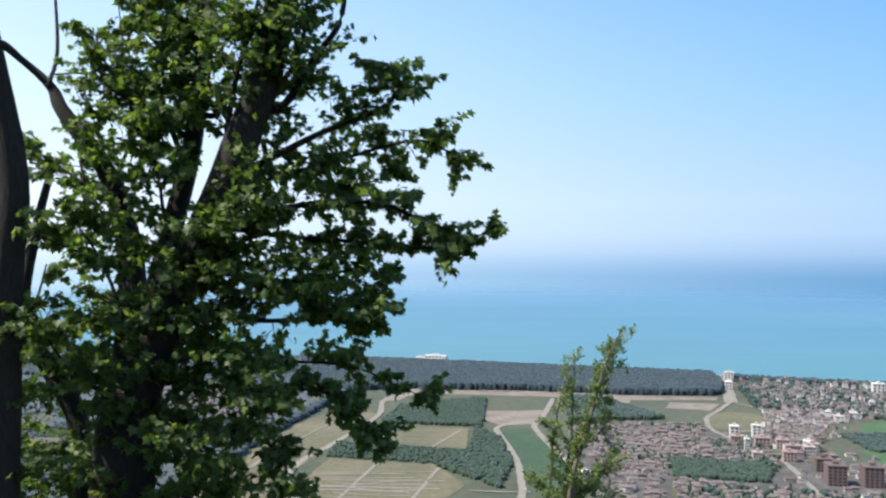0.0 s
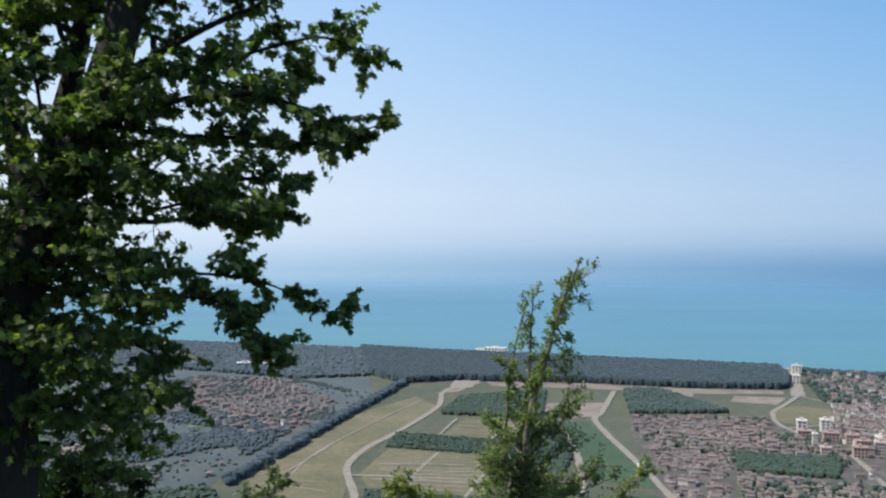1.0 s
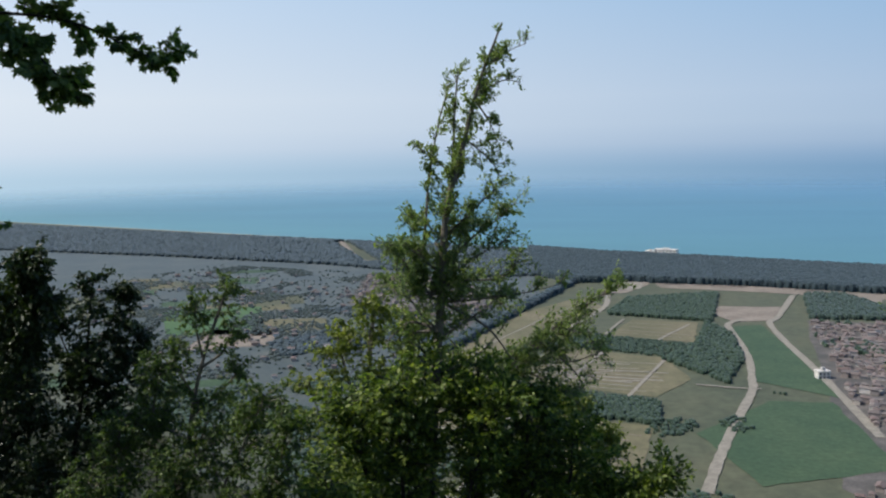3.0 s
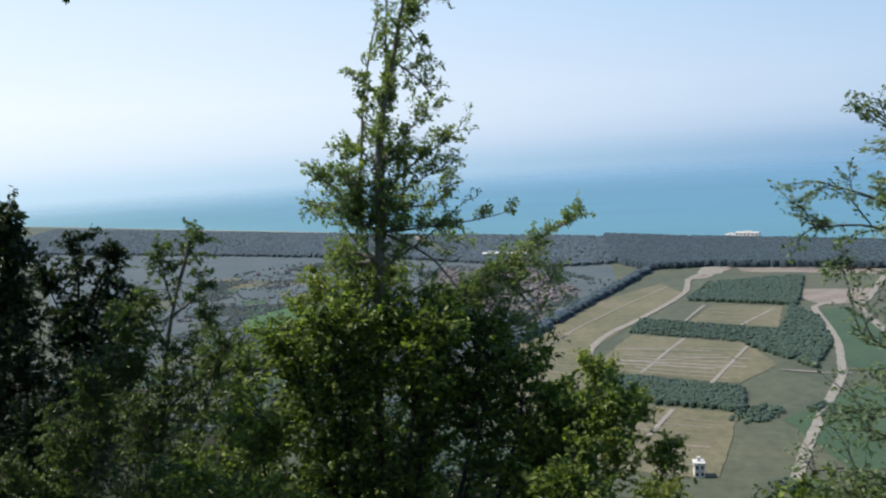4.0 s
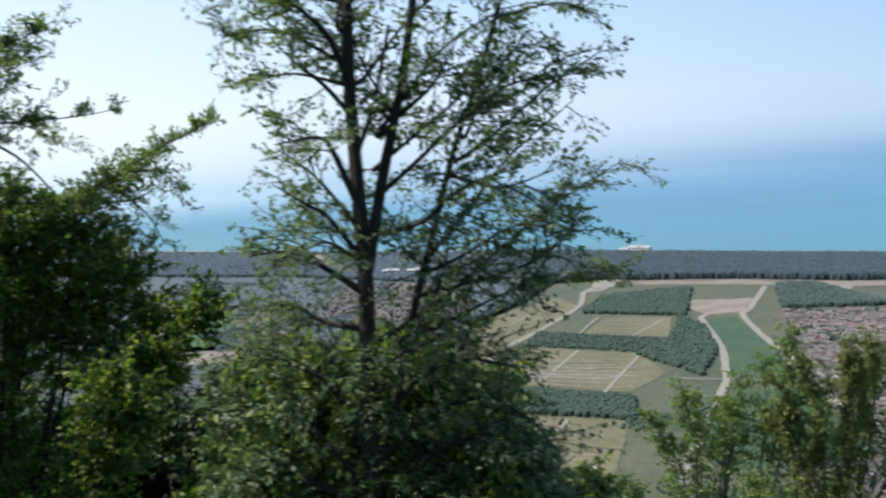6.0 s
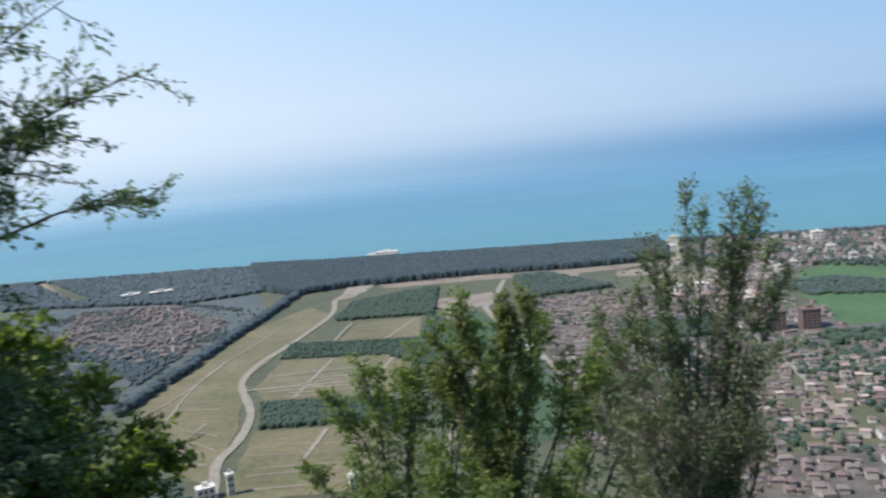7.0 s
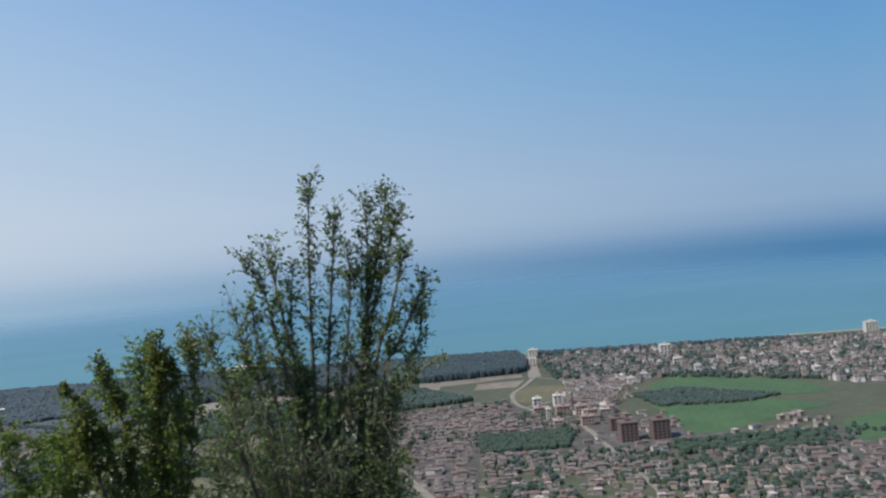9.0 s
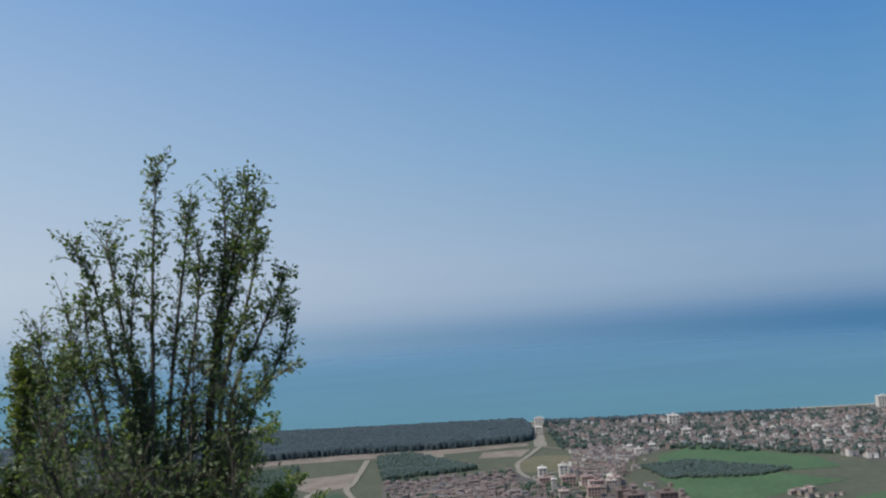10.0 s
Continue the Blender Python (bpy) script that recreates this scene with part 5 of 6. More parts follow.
ELM = [
    limb(0.105, 0.03, 0, 0, (11.55, 11.6, 167.08), (11.81, 11.6, 170.29), (11.87, 11.6, 171.65), (11.9, 11.6, 172.35), (11.89, 11.6, 173.23), (11.88, 11.6, 174.12), (11.94, 11.6, 175.24), (12.12, 11.6, 176.26), (12.34, 11.6, 177.06)),
    limb(0.085, 0.02, 0, 0, (11.92, 11.6, 172.45), (12.1, 11.66, 173.26), (12.32, 11.72, 174.1), (12.5, 11.78, 175.04), (12.66, 11.84, 176.04), (12.67, 11.9, 177.0)),
    limb(0.06, 0.012, 0, 0, (11.93, 11.8, 170.6), (12.19, 11.93, 171.75), (12.44, 12.07, 172.6), (12.7, 12.2, 173.46), (13.07, 12.33, 174.43), (13.33, 12.47, 175.31), (13.43, 12.6, 176.02)),
    limb(0.03, 0.015, 0, 0, (11.9, 11.6, 173.5), (12.13, 11.45, 173.99), (12.31, 11.3, 174.55)),
    limb(0.04, 0.006, 0.49, 1.1, (11.95, 11.8, 171.79), (12.49, 12.25, 172.07), (13.29, 12.7, 172.65), (13.82, 13.15, 172.98), (14.4, 13.6, 173.27)),
    limb(0.04, 0.006, 0.49, 1.1, (12.09, 11.6, 171.63), (12.58, 12.15, 171.78), (13.22, 12.7, 171.9), (13.73, 13.25, 172.07), (14.33, 13.8, 172.05)),
    limb(0.04, 0.006, 0.49, 1.1, (12.42, 12.1, 172.5), (12.82, 12.53, 172.95), (13.22, 12.97, 173.41), (13.89, 13.4, 173.94)),
    limb(0.04, 0.006, 0.49, 1.1, (12.77, 11.9, 173.4), (13.16, 11.97, 173.66), (13.61, 12.03, 174.01), (14.04, 12.1, 174.27)),
    limb(0.04, 0.006, 0.49, 1.2, (12.86, 11.8, 173.62), (13.09, 11.8, 174.06), (13.46, 11.8, 174.49)),
    limb(0.04, 0.006, 0.49, 1.2, (12.23, 11.8, 173.8), (12.61, 11.7, 174.08), (12.87, 11.6, 174.49)),
    limb(0.04, 0.006, 0.49, 1.1, (12.04, 11.8, 173.12), (12.48, 11.6, 173.45), (12.83, 11.4, 173.72), (13.15, 11.2, 173.89)),
    limb(0.04, 0.006, 0.49, 1.1, (11.92, 11.8, 172.76), (12.42, 11.57, 172.87), (12.88, 11.33, 173.19), (13.33, 11.1, 173.32)),
    limb(0.04, 0.006, 0.49, 1.1, (12.36, 12.1, 172.36), (12.69, 12.43, 172.45), (13.12, 12.77, 172.66), (13.58, 13.1, 172.72)),
    limb(0.04, 0.006, 0.49, 1.2, (12.28, 11.8, 171.77), (12.57, 11.85, 172.37), (12.66, 11.9, 172.84)),
    limb(0.04, 0.006, 0.49, 1.1, (11.88, 11.6, 172.59), (11.66, 11.37, 172.98), (11.53, 11.13, 173.12), (11.34, 10.9, 173.3)),
    limb(0.04, 0.006, 0.49, 1.1, (11.89, 11.6, 173.04), (11.74, 11.37, 173.54), (11.68, 11.13, 173.66), (11.38, 10.9, 173.62)),
    limb(0.04, 0.006, 0.49, 1.1, (11.89, 11.6, 172.26), (11.57, 11.47, 172.53), (11.3, 11.33, 172.7), (10.97, 11.2, 172.69)),
    limb(0.04, 0.006, 0.49, 1.0, (11.9, 11.6, 173.81), (11.68, 11.47, 174.12), (11.51, 11.33, 174.28), (11.35, 11.2, 174.47)),
    limb(0.04, 0.006, 0.49, 1.0, (11.89, 11.6, 174.12), (11.74, 11.47, 174.54), (11.57, 11.33, 174.73), (11.41, 11.2, 174.91)),
    limb(0.04, 0.006, 0.51, 1.3, (11.89, 11.6, 171.93), (11.48, 11.73, 171.99), (11.07, 11.87, 172.15), (10.62, 12.0, 172.07)),
    limb(0.04, 0.006, 0.54, 1.5, (12.14, 11.8, 171.78), (12.58, 12.0, 171.9), (12.95, 12.2, 172.04), (13.39, 12.4, 172.19)),
    limb(0.05, 0.01, 0.6, 2.56, (11.86, 11.6, 170.88), (12.26, 11.7, 171.4), (12.74, 11.8, 171.58), (13.14, 11.9, 171.47)),
    limb(0.05, 0.01, 0.6, 2.56, (11.84, 11.6, 170.68), (12.42, 11.7, 171.09), (12.89, 11.8, 171.22), (13.24, 11.9, 171.01)),
    limb(0.05, 0.01, 0.65, 2.72, (11.8, 11.6, 170.39), (12.53, 11.7, 170.78), (13.0, 11.8, 170.86), (13.3, 11.9, 170.6)),
    limb(0.05, 0.01, 0.65, 2.72, (11.75, 11.6, 170.0), (12.65, 11.6, 170.36), (13.13, 11.6, 170.41), (13.4, 11.6, 170.19)),
    limb(0.05, 0.01, 0.65, 2.72, (11.81, 11.6, 170.88), (11.55, 11.5, 171.42), (11.3, 11.4, 171.65), (10.93, 11.3, 171.8)),
    limb(0.05, 0.01, 0.65, 2.72, (11.75, 11.6, 170.4), (11.44, 11.5, 170.95), (11.06, 11.4, 171.21), (10.72, 11.3, 171.27)),
    limb(0.05, 0.01, 0.65, 2.72, (11.75, 11.6, 170.2), (11.5, 11.43, 170.49), (11.06, 11.27, 170.74), (10.76, 11.1, 170.78)),
    limb(0.05, 0.01, 0.6, 2.56, (11.85, 11.6, 171.17), (12.12, 11.35, 171.59), (12.36, 11.1, 171.85)),
    limb(0.03, 0.006, 0.54, 1.4, (12.58, 11.6, 175.11), (12.91, 11.9, 175.53), (13.29, 12.2, 175.79)),
    limb(0.03, 0.006, 0.54, 1.4, (12.69, 11.6, 175.82), (13.0, 11.9, 176.35), (13.29, 12.2, 176.69)),
    limb(0.03, 0.006, 0.54, 1.4, (11.94, 11.6, 175.24), (11.81, 11.3, 175.48), (11.66, 11.0, 175.46)),
    limb(0.03, 0.006, 0.54, 1.4, (12.06, 11.6, 175.98), (11.94, 11.3, 176.22), (11.81, 11.0, 176.27)),
    limb(0.03, 0.006, 0.58, 1.5, (12.12, 11.6, 176.26), (12.31, 11.7, 176.75), (12.54, 11.8, 177.16)),
    limb(0.03, 0.006, 0.58, 1.5, (12.72, 11.6, 176.43), (12.79, 11.7, 176.81), (12.99, 11.8, 177.26)),
    limb(0.03, 0.006, 0.58, 1.5, (11.93, 11.6, 174.81), (12.34, 11.3, 175.12), (12.53, 11.0, 175.48)),
    limb(0.03, 0.006, 0.51, 1.4, (13.27, 12.4, 175.01), (13.66, 12.7, 175.35), (14.06, 13.0, 175.52)),
    limb(0.03, 0.006, 0.51, 1.4, (13.19, 12.4, 174.72), (13.72, 12.6, 174.83), (14.11, 12.8, 174.74)),
    limb(0.03, 0.006, 0.54, 1.4, (12.22, 11.8, 173.85), (12.01, 11.8, 174.23), (11.87, 11.8, 174.6)),
    limb(0.03, 0.006, 0.54, 1.4, (12.73, 11.8, 173.26), (13.15, 12.0, 173.13), (13.62, 12.2, 173.25)),
    limb(0.03, 0.006, 0.54, 1.4, (12.98, 11.8, 173.89), (13.34, 12.0, 174.07), (13.79, 12.2, 174.07)),
    limb(0.03, 0.006, 0.54, 1.4, (12.45, 11.8, 172.43), (12.17, 12.0, 172.63), (12.1, 12.2, 172.92)),
    limb(0.03, 0.006, 0.54, 1.4, (12.37, 11.8, 172.19), (12.86, 12.03, 172.27), (13.43, 12.27, 172.41), (13.85, 12.5, 172.72)),
    limb(0.035, 0.006, 0.46, 1.3, (11.8, 11.7, 174.43), (11.36, 11.95, 174.87), (10.73, 12.2, 175.12)),
    limb(0.035, 0.006, 0.46, 1.3, (11.79, 11.7, 174.33), (11.2, 11.85, 174.66), (10.62, 12.0, 174.66)),
    limb(0.03, 0.006, 0.38, 1.1, (11.8, 11.7, 174.13), (11.35, 11.8, 174.26), (10.96, 11.9, 174.24)),
    limb(0.03, 0.006, 0.46, 1.3, (11.81, 11.7, 174.84), (11.47, 11.9, 175.33), (11.32, 12.1, 175.83)),
    limb(0.035, 0.006, 0.51, 1.4, (11.84, 11.7, 172.86), (11.45, 11.9, 173.31), (11.03, 12.1, 173.61)),
    limb(0.035, 0.006, 0.58, 1.6, (11.84, 11.7, 172.54), (11.5, 11.9, 172.71), (11.18, 12.1, 172.6)),
    limb(0.035, 0.006, 0.51, 1.4, (12.03, 11.8, 173.38), (12.58, 12.1, 173.81), (13.13, 12.4, 174.26)),
    limb(0.035, 0.006, 0.51, 1.4, (12.08, 11.8, 173.69), (12.63, 12.1, 174.39), (13.22, 12.4, 174.79)),
    limb(0.03, 0.006, 0.51, 1.4, (11.85, 11.7, 174.94), (12.26, 11.95, 175.23), (12.73, 12.2, 175.53)),
    limb(0.03, 0.006, 0.51, 1.4, (11.99, 11.7, 174.17), (12.36, 11.95, 174.66), (12.79, 12.2, 175.06)),
    limb(0.03, 0.006, 0.51, 1.4, (11.83, 11.5, 174.64), (12.04, 11.3, 175.05), (12.32, 11.1, 175.25)),
    limb(0.03, 0.006, 0.51, 1.4, (12.13, 11.7, 175.32), (12.54, 11.95, 175.71), (13.06, 12.2, 175.91)),
]
SHADE = [
    limb(0.06, 0.01, 0.7, 2.4, (11.0, 12.8, 166.08), (10.93, 12.7, 169.8), (10.82, 12.6, 170.75), (10.83, 12.5, 171.33)),
    limb(0.06, 0.01, 0.7, 2.4, (11.06, 12.8, 166.07), (11.25, 12.7, 169.77), (11.29, 12.6, 170.71), (11.36, 12.5, 171.39)),
    limb(0.06, 0.01, 0.7, 2.4, (11.12, 12.8, 166.07), (11.57, 12.87, 169.67), (11.71, 12.93, 170.57), (11.84, 13.0, 171.34)),
    limb(0.06, 0.01, 0.7, 2.4, (11.17, 12.8, 166.06), (11.94, 12.93, 169.6), (12.17, 13.07, 170.48), (12.33, 13.2, 171.14)),
    limb(0.06, 0.01, 0.65, 2.4, (11.23, 12.8, 166.05), (12.26, 13.0, 169.55), (12.58, 13.2, 170.28), (12.72, 13.4, 170.82)),
    limb(0.06, 0.01, 0.6, 2.4, (11.29, 12.8, 166.05), (12.51, 13.07, 169.31), (12.87, 13.33, 169.84), (12.99, 13.6, 170.24)),
    limb(0.06, 0.01, 0.6, 2.4, (11.35, 12.8, 166.04), (12.69, 13.07, 168.86), (13.06, 13.33, 169.32), (13.18, 13.6, 169.65)),
    limb(0.06, 0.01, 0.7, 2.4, (10.94, 12.8, 166.09), (10.53, 12.6, 169.77), (10.42, 12.4, 170.64), (10.45, 12.2, 171.23)),
    limb(0.06, 0.01, 0.7, 2.4, (11.06, 12.8, 166.07), (11.37, 12.5, 169.28), (11.56, 12.2, 170.07), (11.73, 11.9, 170.64)),
    limb(0.06, 0.01, 0.7, 2.4, (11.12, 12.8, 166.07), (12.01, 12.5, 169.22), (12.32, 12.2, 169.99), (12.5, 11.9, 170.51)),
    limb(0.06, 0.01, 0.7, 2.4, (11.0, 12.8, 166.08), (10.73, 12.5, 169.34), (10.84, 12.2, 170.03), (10.99, 11.9, 170.55)),
]
GROUP = [
    limb(0.07, 0.01, 0.90, 1.7, (17.28, 27.5, 158.44), (17.53, 27.33, 163.92), (17.38, 27.17, 165.58), (17.13, 27.0, 166.89)),
    limb(0.07, 0.01, 0.98, 1.87, (17.92, 27.5, 158.3), (18.29, 27.33, 163.79), (18.61, 27.17, 165.7), (18.66, 27.0, 167.13)),
    limb(0.07, 0.01, 0.98, 1.87, (18.88, 27.5, 158.09), (19.44, 27.5, 163.86), (19.92, 27.5, 166.37), (20.09, 27.5, 168.08)),
    limb(0.07, 0.01, 0.98, 1.87, (19.2, 27.5, 158.02), (20.24, 27.5, 163.73), (20.74, 27.5, 165.6), (21.11, 27.5, 167.0)),
    limb(0.07, 0.01, 0.98, 1.87, (19.85, 27.5, 157.88), (21.44, 27.67, 163.8), (22.0, 27.83, 165.82), (22.42, 28.0, 167.21)),
    limb(0.07, 0.01, 0.98, 1.87, (20.51, 27.5, 157.73), (22.4, 27.67, 163.3), (22.93, 27.83, 164.85), (23.09, 28.0, 166.12)),
    limb(0.07, 0.01, 0.98, 1.7, (21.18, 27.5, 157.59), (23.47, 27.83, 163.07), (24.1, 28.17, 164.92), (24.43, 28.5, 166.33)),
    limb(0.07, 0.01, 0.98, 1.7, (21.51, 27.5, 157.52), (24.31, 27.83, 162.58), (25.09, 28.17, 164.08), (25.68, 28.5, 165.12)),
    limb(0.07, 0.01, 1.14, 1.87, (18.34, 26.5, 157.98), (17.2, 26.17, 162.25), (16.88, 25.83, 163.68), (16.81, 25.5, 164.7)),
    limb(0.07, 0.01, 1.14, 1.87, (18.65, 26.5, 157.91), (18.67, 26.17, 161.97), (18.63, 25.83, 163.67), (18.7, 25.5, 164.98)),
    limb(0.07, 0.01, 1.14, 1.87, (19.59, 26.5, 157.7), (20.19, 26.17, 161.68), (20.4, 25.83, 163.36), (20.58, 25.5, 164.67)),
    limb(0.07, 0.01, 1.14, 1.87, (20.54, 26.5, 157.49), (22.06, 26.17, 161.33), (22.38, 25.83, 162.85), (22.51, 25.5, 164.04)),
]
ASPEN = [
    limb(0.05, 0.006, 0.34, 1.08, (22.15, 19.0, 163.75), (22.19, 18.93, 167.49), (22.01, 18.85, 168.53), (21.83, 18.77, 169.47), (21.58, 18.7, 170.05)),
    limb(0.05, 0.006, 0.34, 1.08, (22.24, 19.0, 163.73), (22.38, 19.05, 167.44), (22.16, 19.1, 168.83), (22.03, 19.15, 169.69), (21.96, 19.2, 170.13)),
    limb(0.05, 0.006, 0.30, 1.08, (22.32, 19.0, 163.7), (22.46, 19.0, 167.44), (22.51, 19.0, 169.14), (22.57, 19.0, 170.33), (22.65, 19.0, 171.14)),
    limb(0.05, 0.006, 0.34, 1.15, (22.41, 19.0, 163.68), (22.64, 19.07, 167.39), (22.84, 19.15, 169.1), (22.98, 19.23, 170.04), (23.05, 19.3, 170.62)),
    limb(0.06, 0.006, 0.34, 1.15, (22.66, 19.0, 163.62), (23.2, 19.02, 167.84), (23.41, 19.05, 169.22), (23.5, 19.07, 170.18), (23.49, 19.1, 170.8)),
    limb(0.05, 0.006, 0.34, 1.01, (22.84, 19.0, 163.58), (23.23, 19.0, 168.28), (23.52, 19.0, 169.56), (23.72, 19.0, 170.33), (23.85, 19.0, 170.94)),
    limb(0.05, 0.006, 0.34, 1.15, (22.75, 19.0, 163.6), (23.31, 18.95, 168.36), (23.57, 18.9, 169.38), (23.8, 18.85, 170.15), (23.93, 18.8, 170.57)),
    limb(0.05, 0.006, 0.34, 1.01, (22.84, 19.0, 163.58), (23.41, 18.85, 167.67), (23.81, 18.7, 168.67), (24.03, 18.55, 169.17), (24.19, 18.4, 169.52)),
    limb(0.05, 0.006, 0.30, 1.01, (22.92, 19.0, 163.55), (23.33, 18.85, 167.85), (23.66, 18.7, 169.03), (23.8, 18.55, 169.62), (23.81, 18.4, 169.96)),
    limb(0.04, 0.006, 0.30, 0.72, (23.1, 19.0, 163.51), (23.43, 18.73, 167.33), (23.77, 18.47, 168.01), (24.15, 18.2, 168.33)),
    limb(0.05, 0.006, 0.47, 1.08, (22.15, 19.0, 163.75), (21.81, 19.13, 167.51), (21.57, 19.27, 168.46), (21.44, 19.4, 169.23)),
    limb(0.05, 0.006, 0.50, 1.15, (22.07, 19.0, 163.77), (21.46, 19.2, 167.21), (21.23, 19.4, 168.23), (21.05, 19.6, 168.83)),
    limb(0.04, 0.005, 0.30, 0.94, (22.28, 19.0, 163.72), (22.27, 19.07, 167.11), (22.23, 19.15, 168.47), (22.27, 19.23, 169.32), (22.37, 19.3, 169.92)),
    limb(0.04, 0.005, 0.30, 0.94, (22.49, 19.0, 163.66), (22.79, 18.95, 167.39), (23.02, 18.9, 168.75), (23.12, 18.85, 169.6), (23.09, 18.8, 170.2)),
    limb(0.04, 0.005, 0.30, 0.94, (22.15, 19.0, 163.75), (21.95, 19.05, 167.33), (21.79, 19.1, 168.36), (21.68, 19.15, 169.05), (21.71, 19.2, 169.55)),
    limb(0.04, 0.005, 0.30, 0.94, (22.84, 19.0, 163.58), (23.61, 19.05, 167.25), (24.08, 19.1, 168.25), (24.29, 19.15, 168.76), (24.29, 19.2, 169.12)),
    limb(0.06, 0.01, 0.71, 1.08, (22.49, 19.0, 163.66), (22.38, 19.1, 166.23), (22.32, 19.2, 167.42), (22.32, 19.3, 168.27)),
    limb(0.06, 0.01, 0.71, 1.08, (22.66, 19.0, 163.62), (22.85, 18.9, 166.19), (22.93, 18.8, 167.4), (22.99, 18.7, 168.42)),
    limb(0.06, 0.01, 0.71, 1.08, (22.84, 19.0, 163.58), (23.27, 18.83, 166.13), (23.4, 18.67, 167.18), (23.51, 18.5, 168.04)),
    limb(0.06, 0.01, 0.84, 1.3, (22.32, 19.0, 163.7), (21.63, 18.73, 166.13), (21.35, 18.47, 167.06), (21.22, 18.2, 167.76)),
    limb(0.06, 0.01, 0.84, 1.3, (22.8, 19.0, 163.15), (23.47, 18.73, 165.61), (23.45, 18.47, 166.37), (23.38, 18.2, 166.94)),
    limb(0.06, 0.01, 0.84, 1.3, (22.29, 19.0, 163.29), (22.23, 18.67, 165.54), (22.16, 18.33, 166.47), (22.15, 18.0, 167.18)),
    limb(0.05, 0.008, 0.66, 1.8, (22.09, 19.0, 162.23), (21.97, 19.2, 165.62), (21.84, 19.4, 166.76), (21.68, 19.6, 167.63)),
    limb(0.05, 0.008, 0.66, 1.8, (22.2, 19.0, 162.2), (22.34, 19.1, 165.58), (22.34, 19.2, 166.82), (22.38, 19.3, 167.97)),
    limb(0.05, 0.008, 0.66, 1.8, (22.3, 19.0, 162.17), (22.71, 19.0, 165.54), (22.87, 19.0, 166.69), (23.02, 19.0, 167.74)),
    limb(0.05, 0.008, 0.60, 1.8, (22.4, 19.0, 162.14), (23.18, 18.87, 165.49), (23.37, 18.73, 166.57), (23.5, 18.6, 167.46)),
    limb(0.05, 0.008, 0.66, 1.8, (21.99, 19.0, 162.25), (21.47, 19.27, 165.4), (21.23, 19.53, 166.34), (21.07, 19.8, 167.09)),
]
SPRIG = [
    limb(0.05, 0.006, 0.4, 1.6, (19.9, 24.0, 162.87), (19.79, 24.0, 165.96), (19.58, 24.0, 167.44), (19.3, 24.0, 168.3)),
    limb(0.05, 0.006, 0.5, 2.0, (20.09, 24.0, 162.83), (20.26, 24.0, 165.88), (20.36, 24.0, 167.54), (20.37, 24.0, 168.6)),
    limb(0.05, 0.006, 0.5, 2.0, (19.99, 24.0, 162.85), (19.14, 24.0, 166.07), (18.98, 24.0, 166.7), (18.91, 24.0, 167.12)),
    limb(0.05, 0.006, 0.5, 1.8, (20.28, 24.0, 162.79), (20.87, 24.17, 166.18), (21.08, 24.33, 167.85), (21.06, 24.5, 168.5)),
]


def spline3(pts, per):
    p = [pts[0] * 2 - pts[1]] + list(pts) + [pts[-1] * 2 - pts[-2]]
    out = []
    for i in range(1, len(p) - 2):
        a, b, c, d = p[i - 1], p[i], p[i + 1], p[i + 2]
        for k in range(per):
            u = k / per
            out.append(0.5 * (2 * b + (c - a) * u + (2 * a - 5 * b + 4 * c - d) * u * u + (3 * b - a - 3 * c + d) * u ** 3))
    out.append(p[-2].copy())
    return out


def tube(verts, faces, line, radii, sides):
    """A bent, tapering round limb."""
    o = len(verts)
    for i, p in enumerate(line):
        d = (line[min(i + 1, len(line) - 1)] - line[max(i - 1, 0)]).normalized()
        e = d.orthogonal().normalized() if abs(d.z) > 0.9 else d.cross(Vector((0, 0, 1))).normalized()
        g = d.cross(e)
        for k in range(sides):
            a = 2 * math.pi * k / sides
            w = radii[i]
            verts.append(p + e * (w * math.cos(a)) + g * (w * math.sin(a)))
    for i in range(len(line) - 1):
        for k in range(sides):
            n = (k + 1) % sides
            faces.append((o + i * sides + k, o + i * sides + n, o + (i + 1) * sides + n, o + (i + 1) * sides + k))


def lobed_leaf():
    """Five-lobed blade, one unit long, folded along its rib."""
    out = [(0, 0, 0), (0.28, 0.05, 0.05), (0.52, 0.02, 0.1), (0.36, 0.3, 0.08), (0.58, 0.58, 0.1), (0.22, 0.58, 0.05), (0, 1.0, -0.06),
           (-0.22, 0.58, 0.05), (-0.58, 0.58, 0.1), (-0.36, 0.3, 0.08), (-0.52, 0.02, 0.1), (-0.28, 0.05, 0.05), (0, 0.45, 0.0)]
    return np.array(out), np.array([(12, i, (i + 1) % 12) for i in range(12)])


def oval_leaf():
    out = [(0, 0, 0), (0.26, 0.3, 0.07), (0.22, 0.7, 0.05), (0, 1.0, -0.08), (-0.22, 0.7, 0.05), (-0.26, 0.3, 0.07)]
    return np.array(out), np.array([(0, 1, 2), (0, 2, 3), (0, 3, 4), (0, 4, 5)])


LOBED, OVAL = lobed_leaf(), oval_leaf()


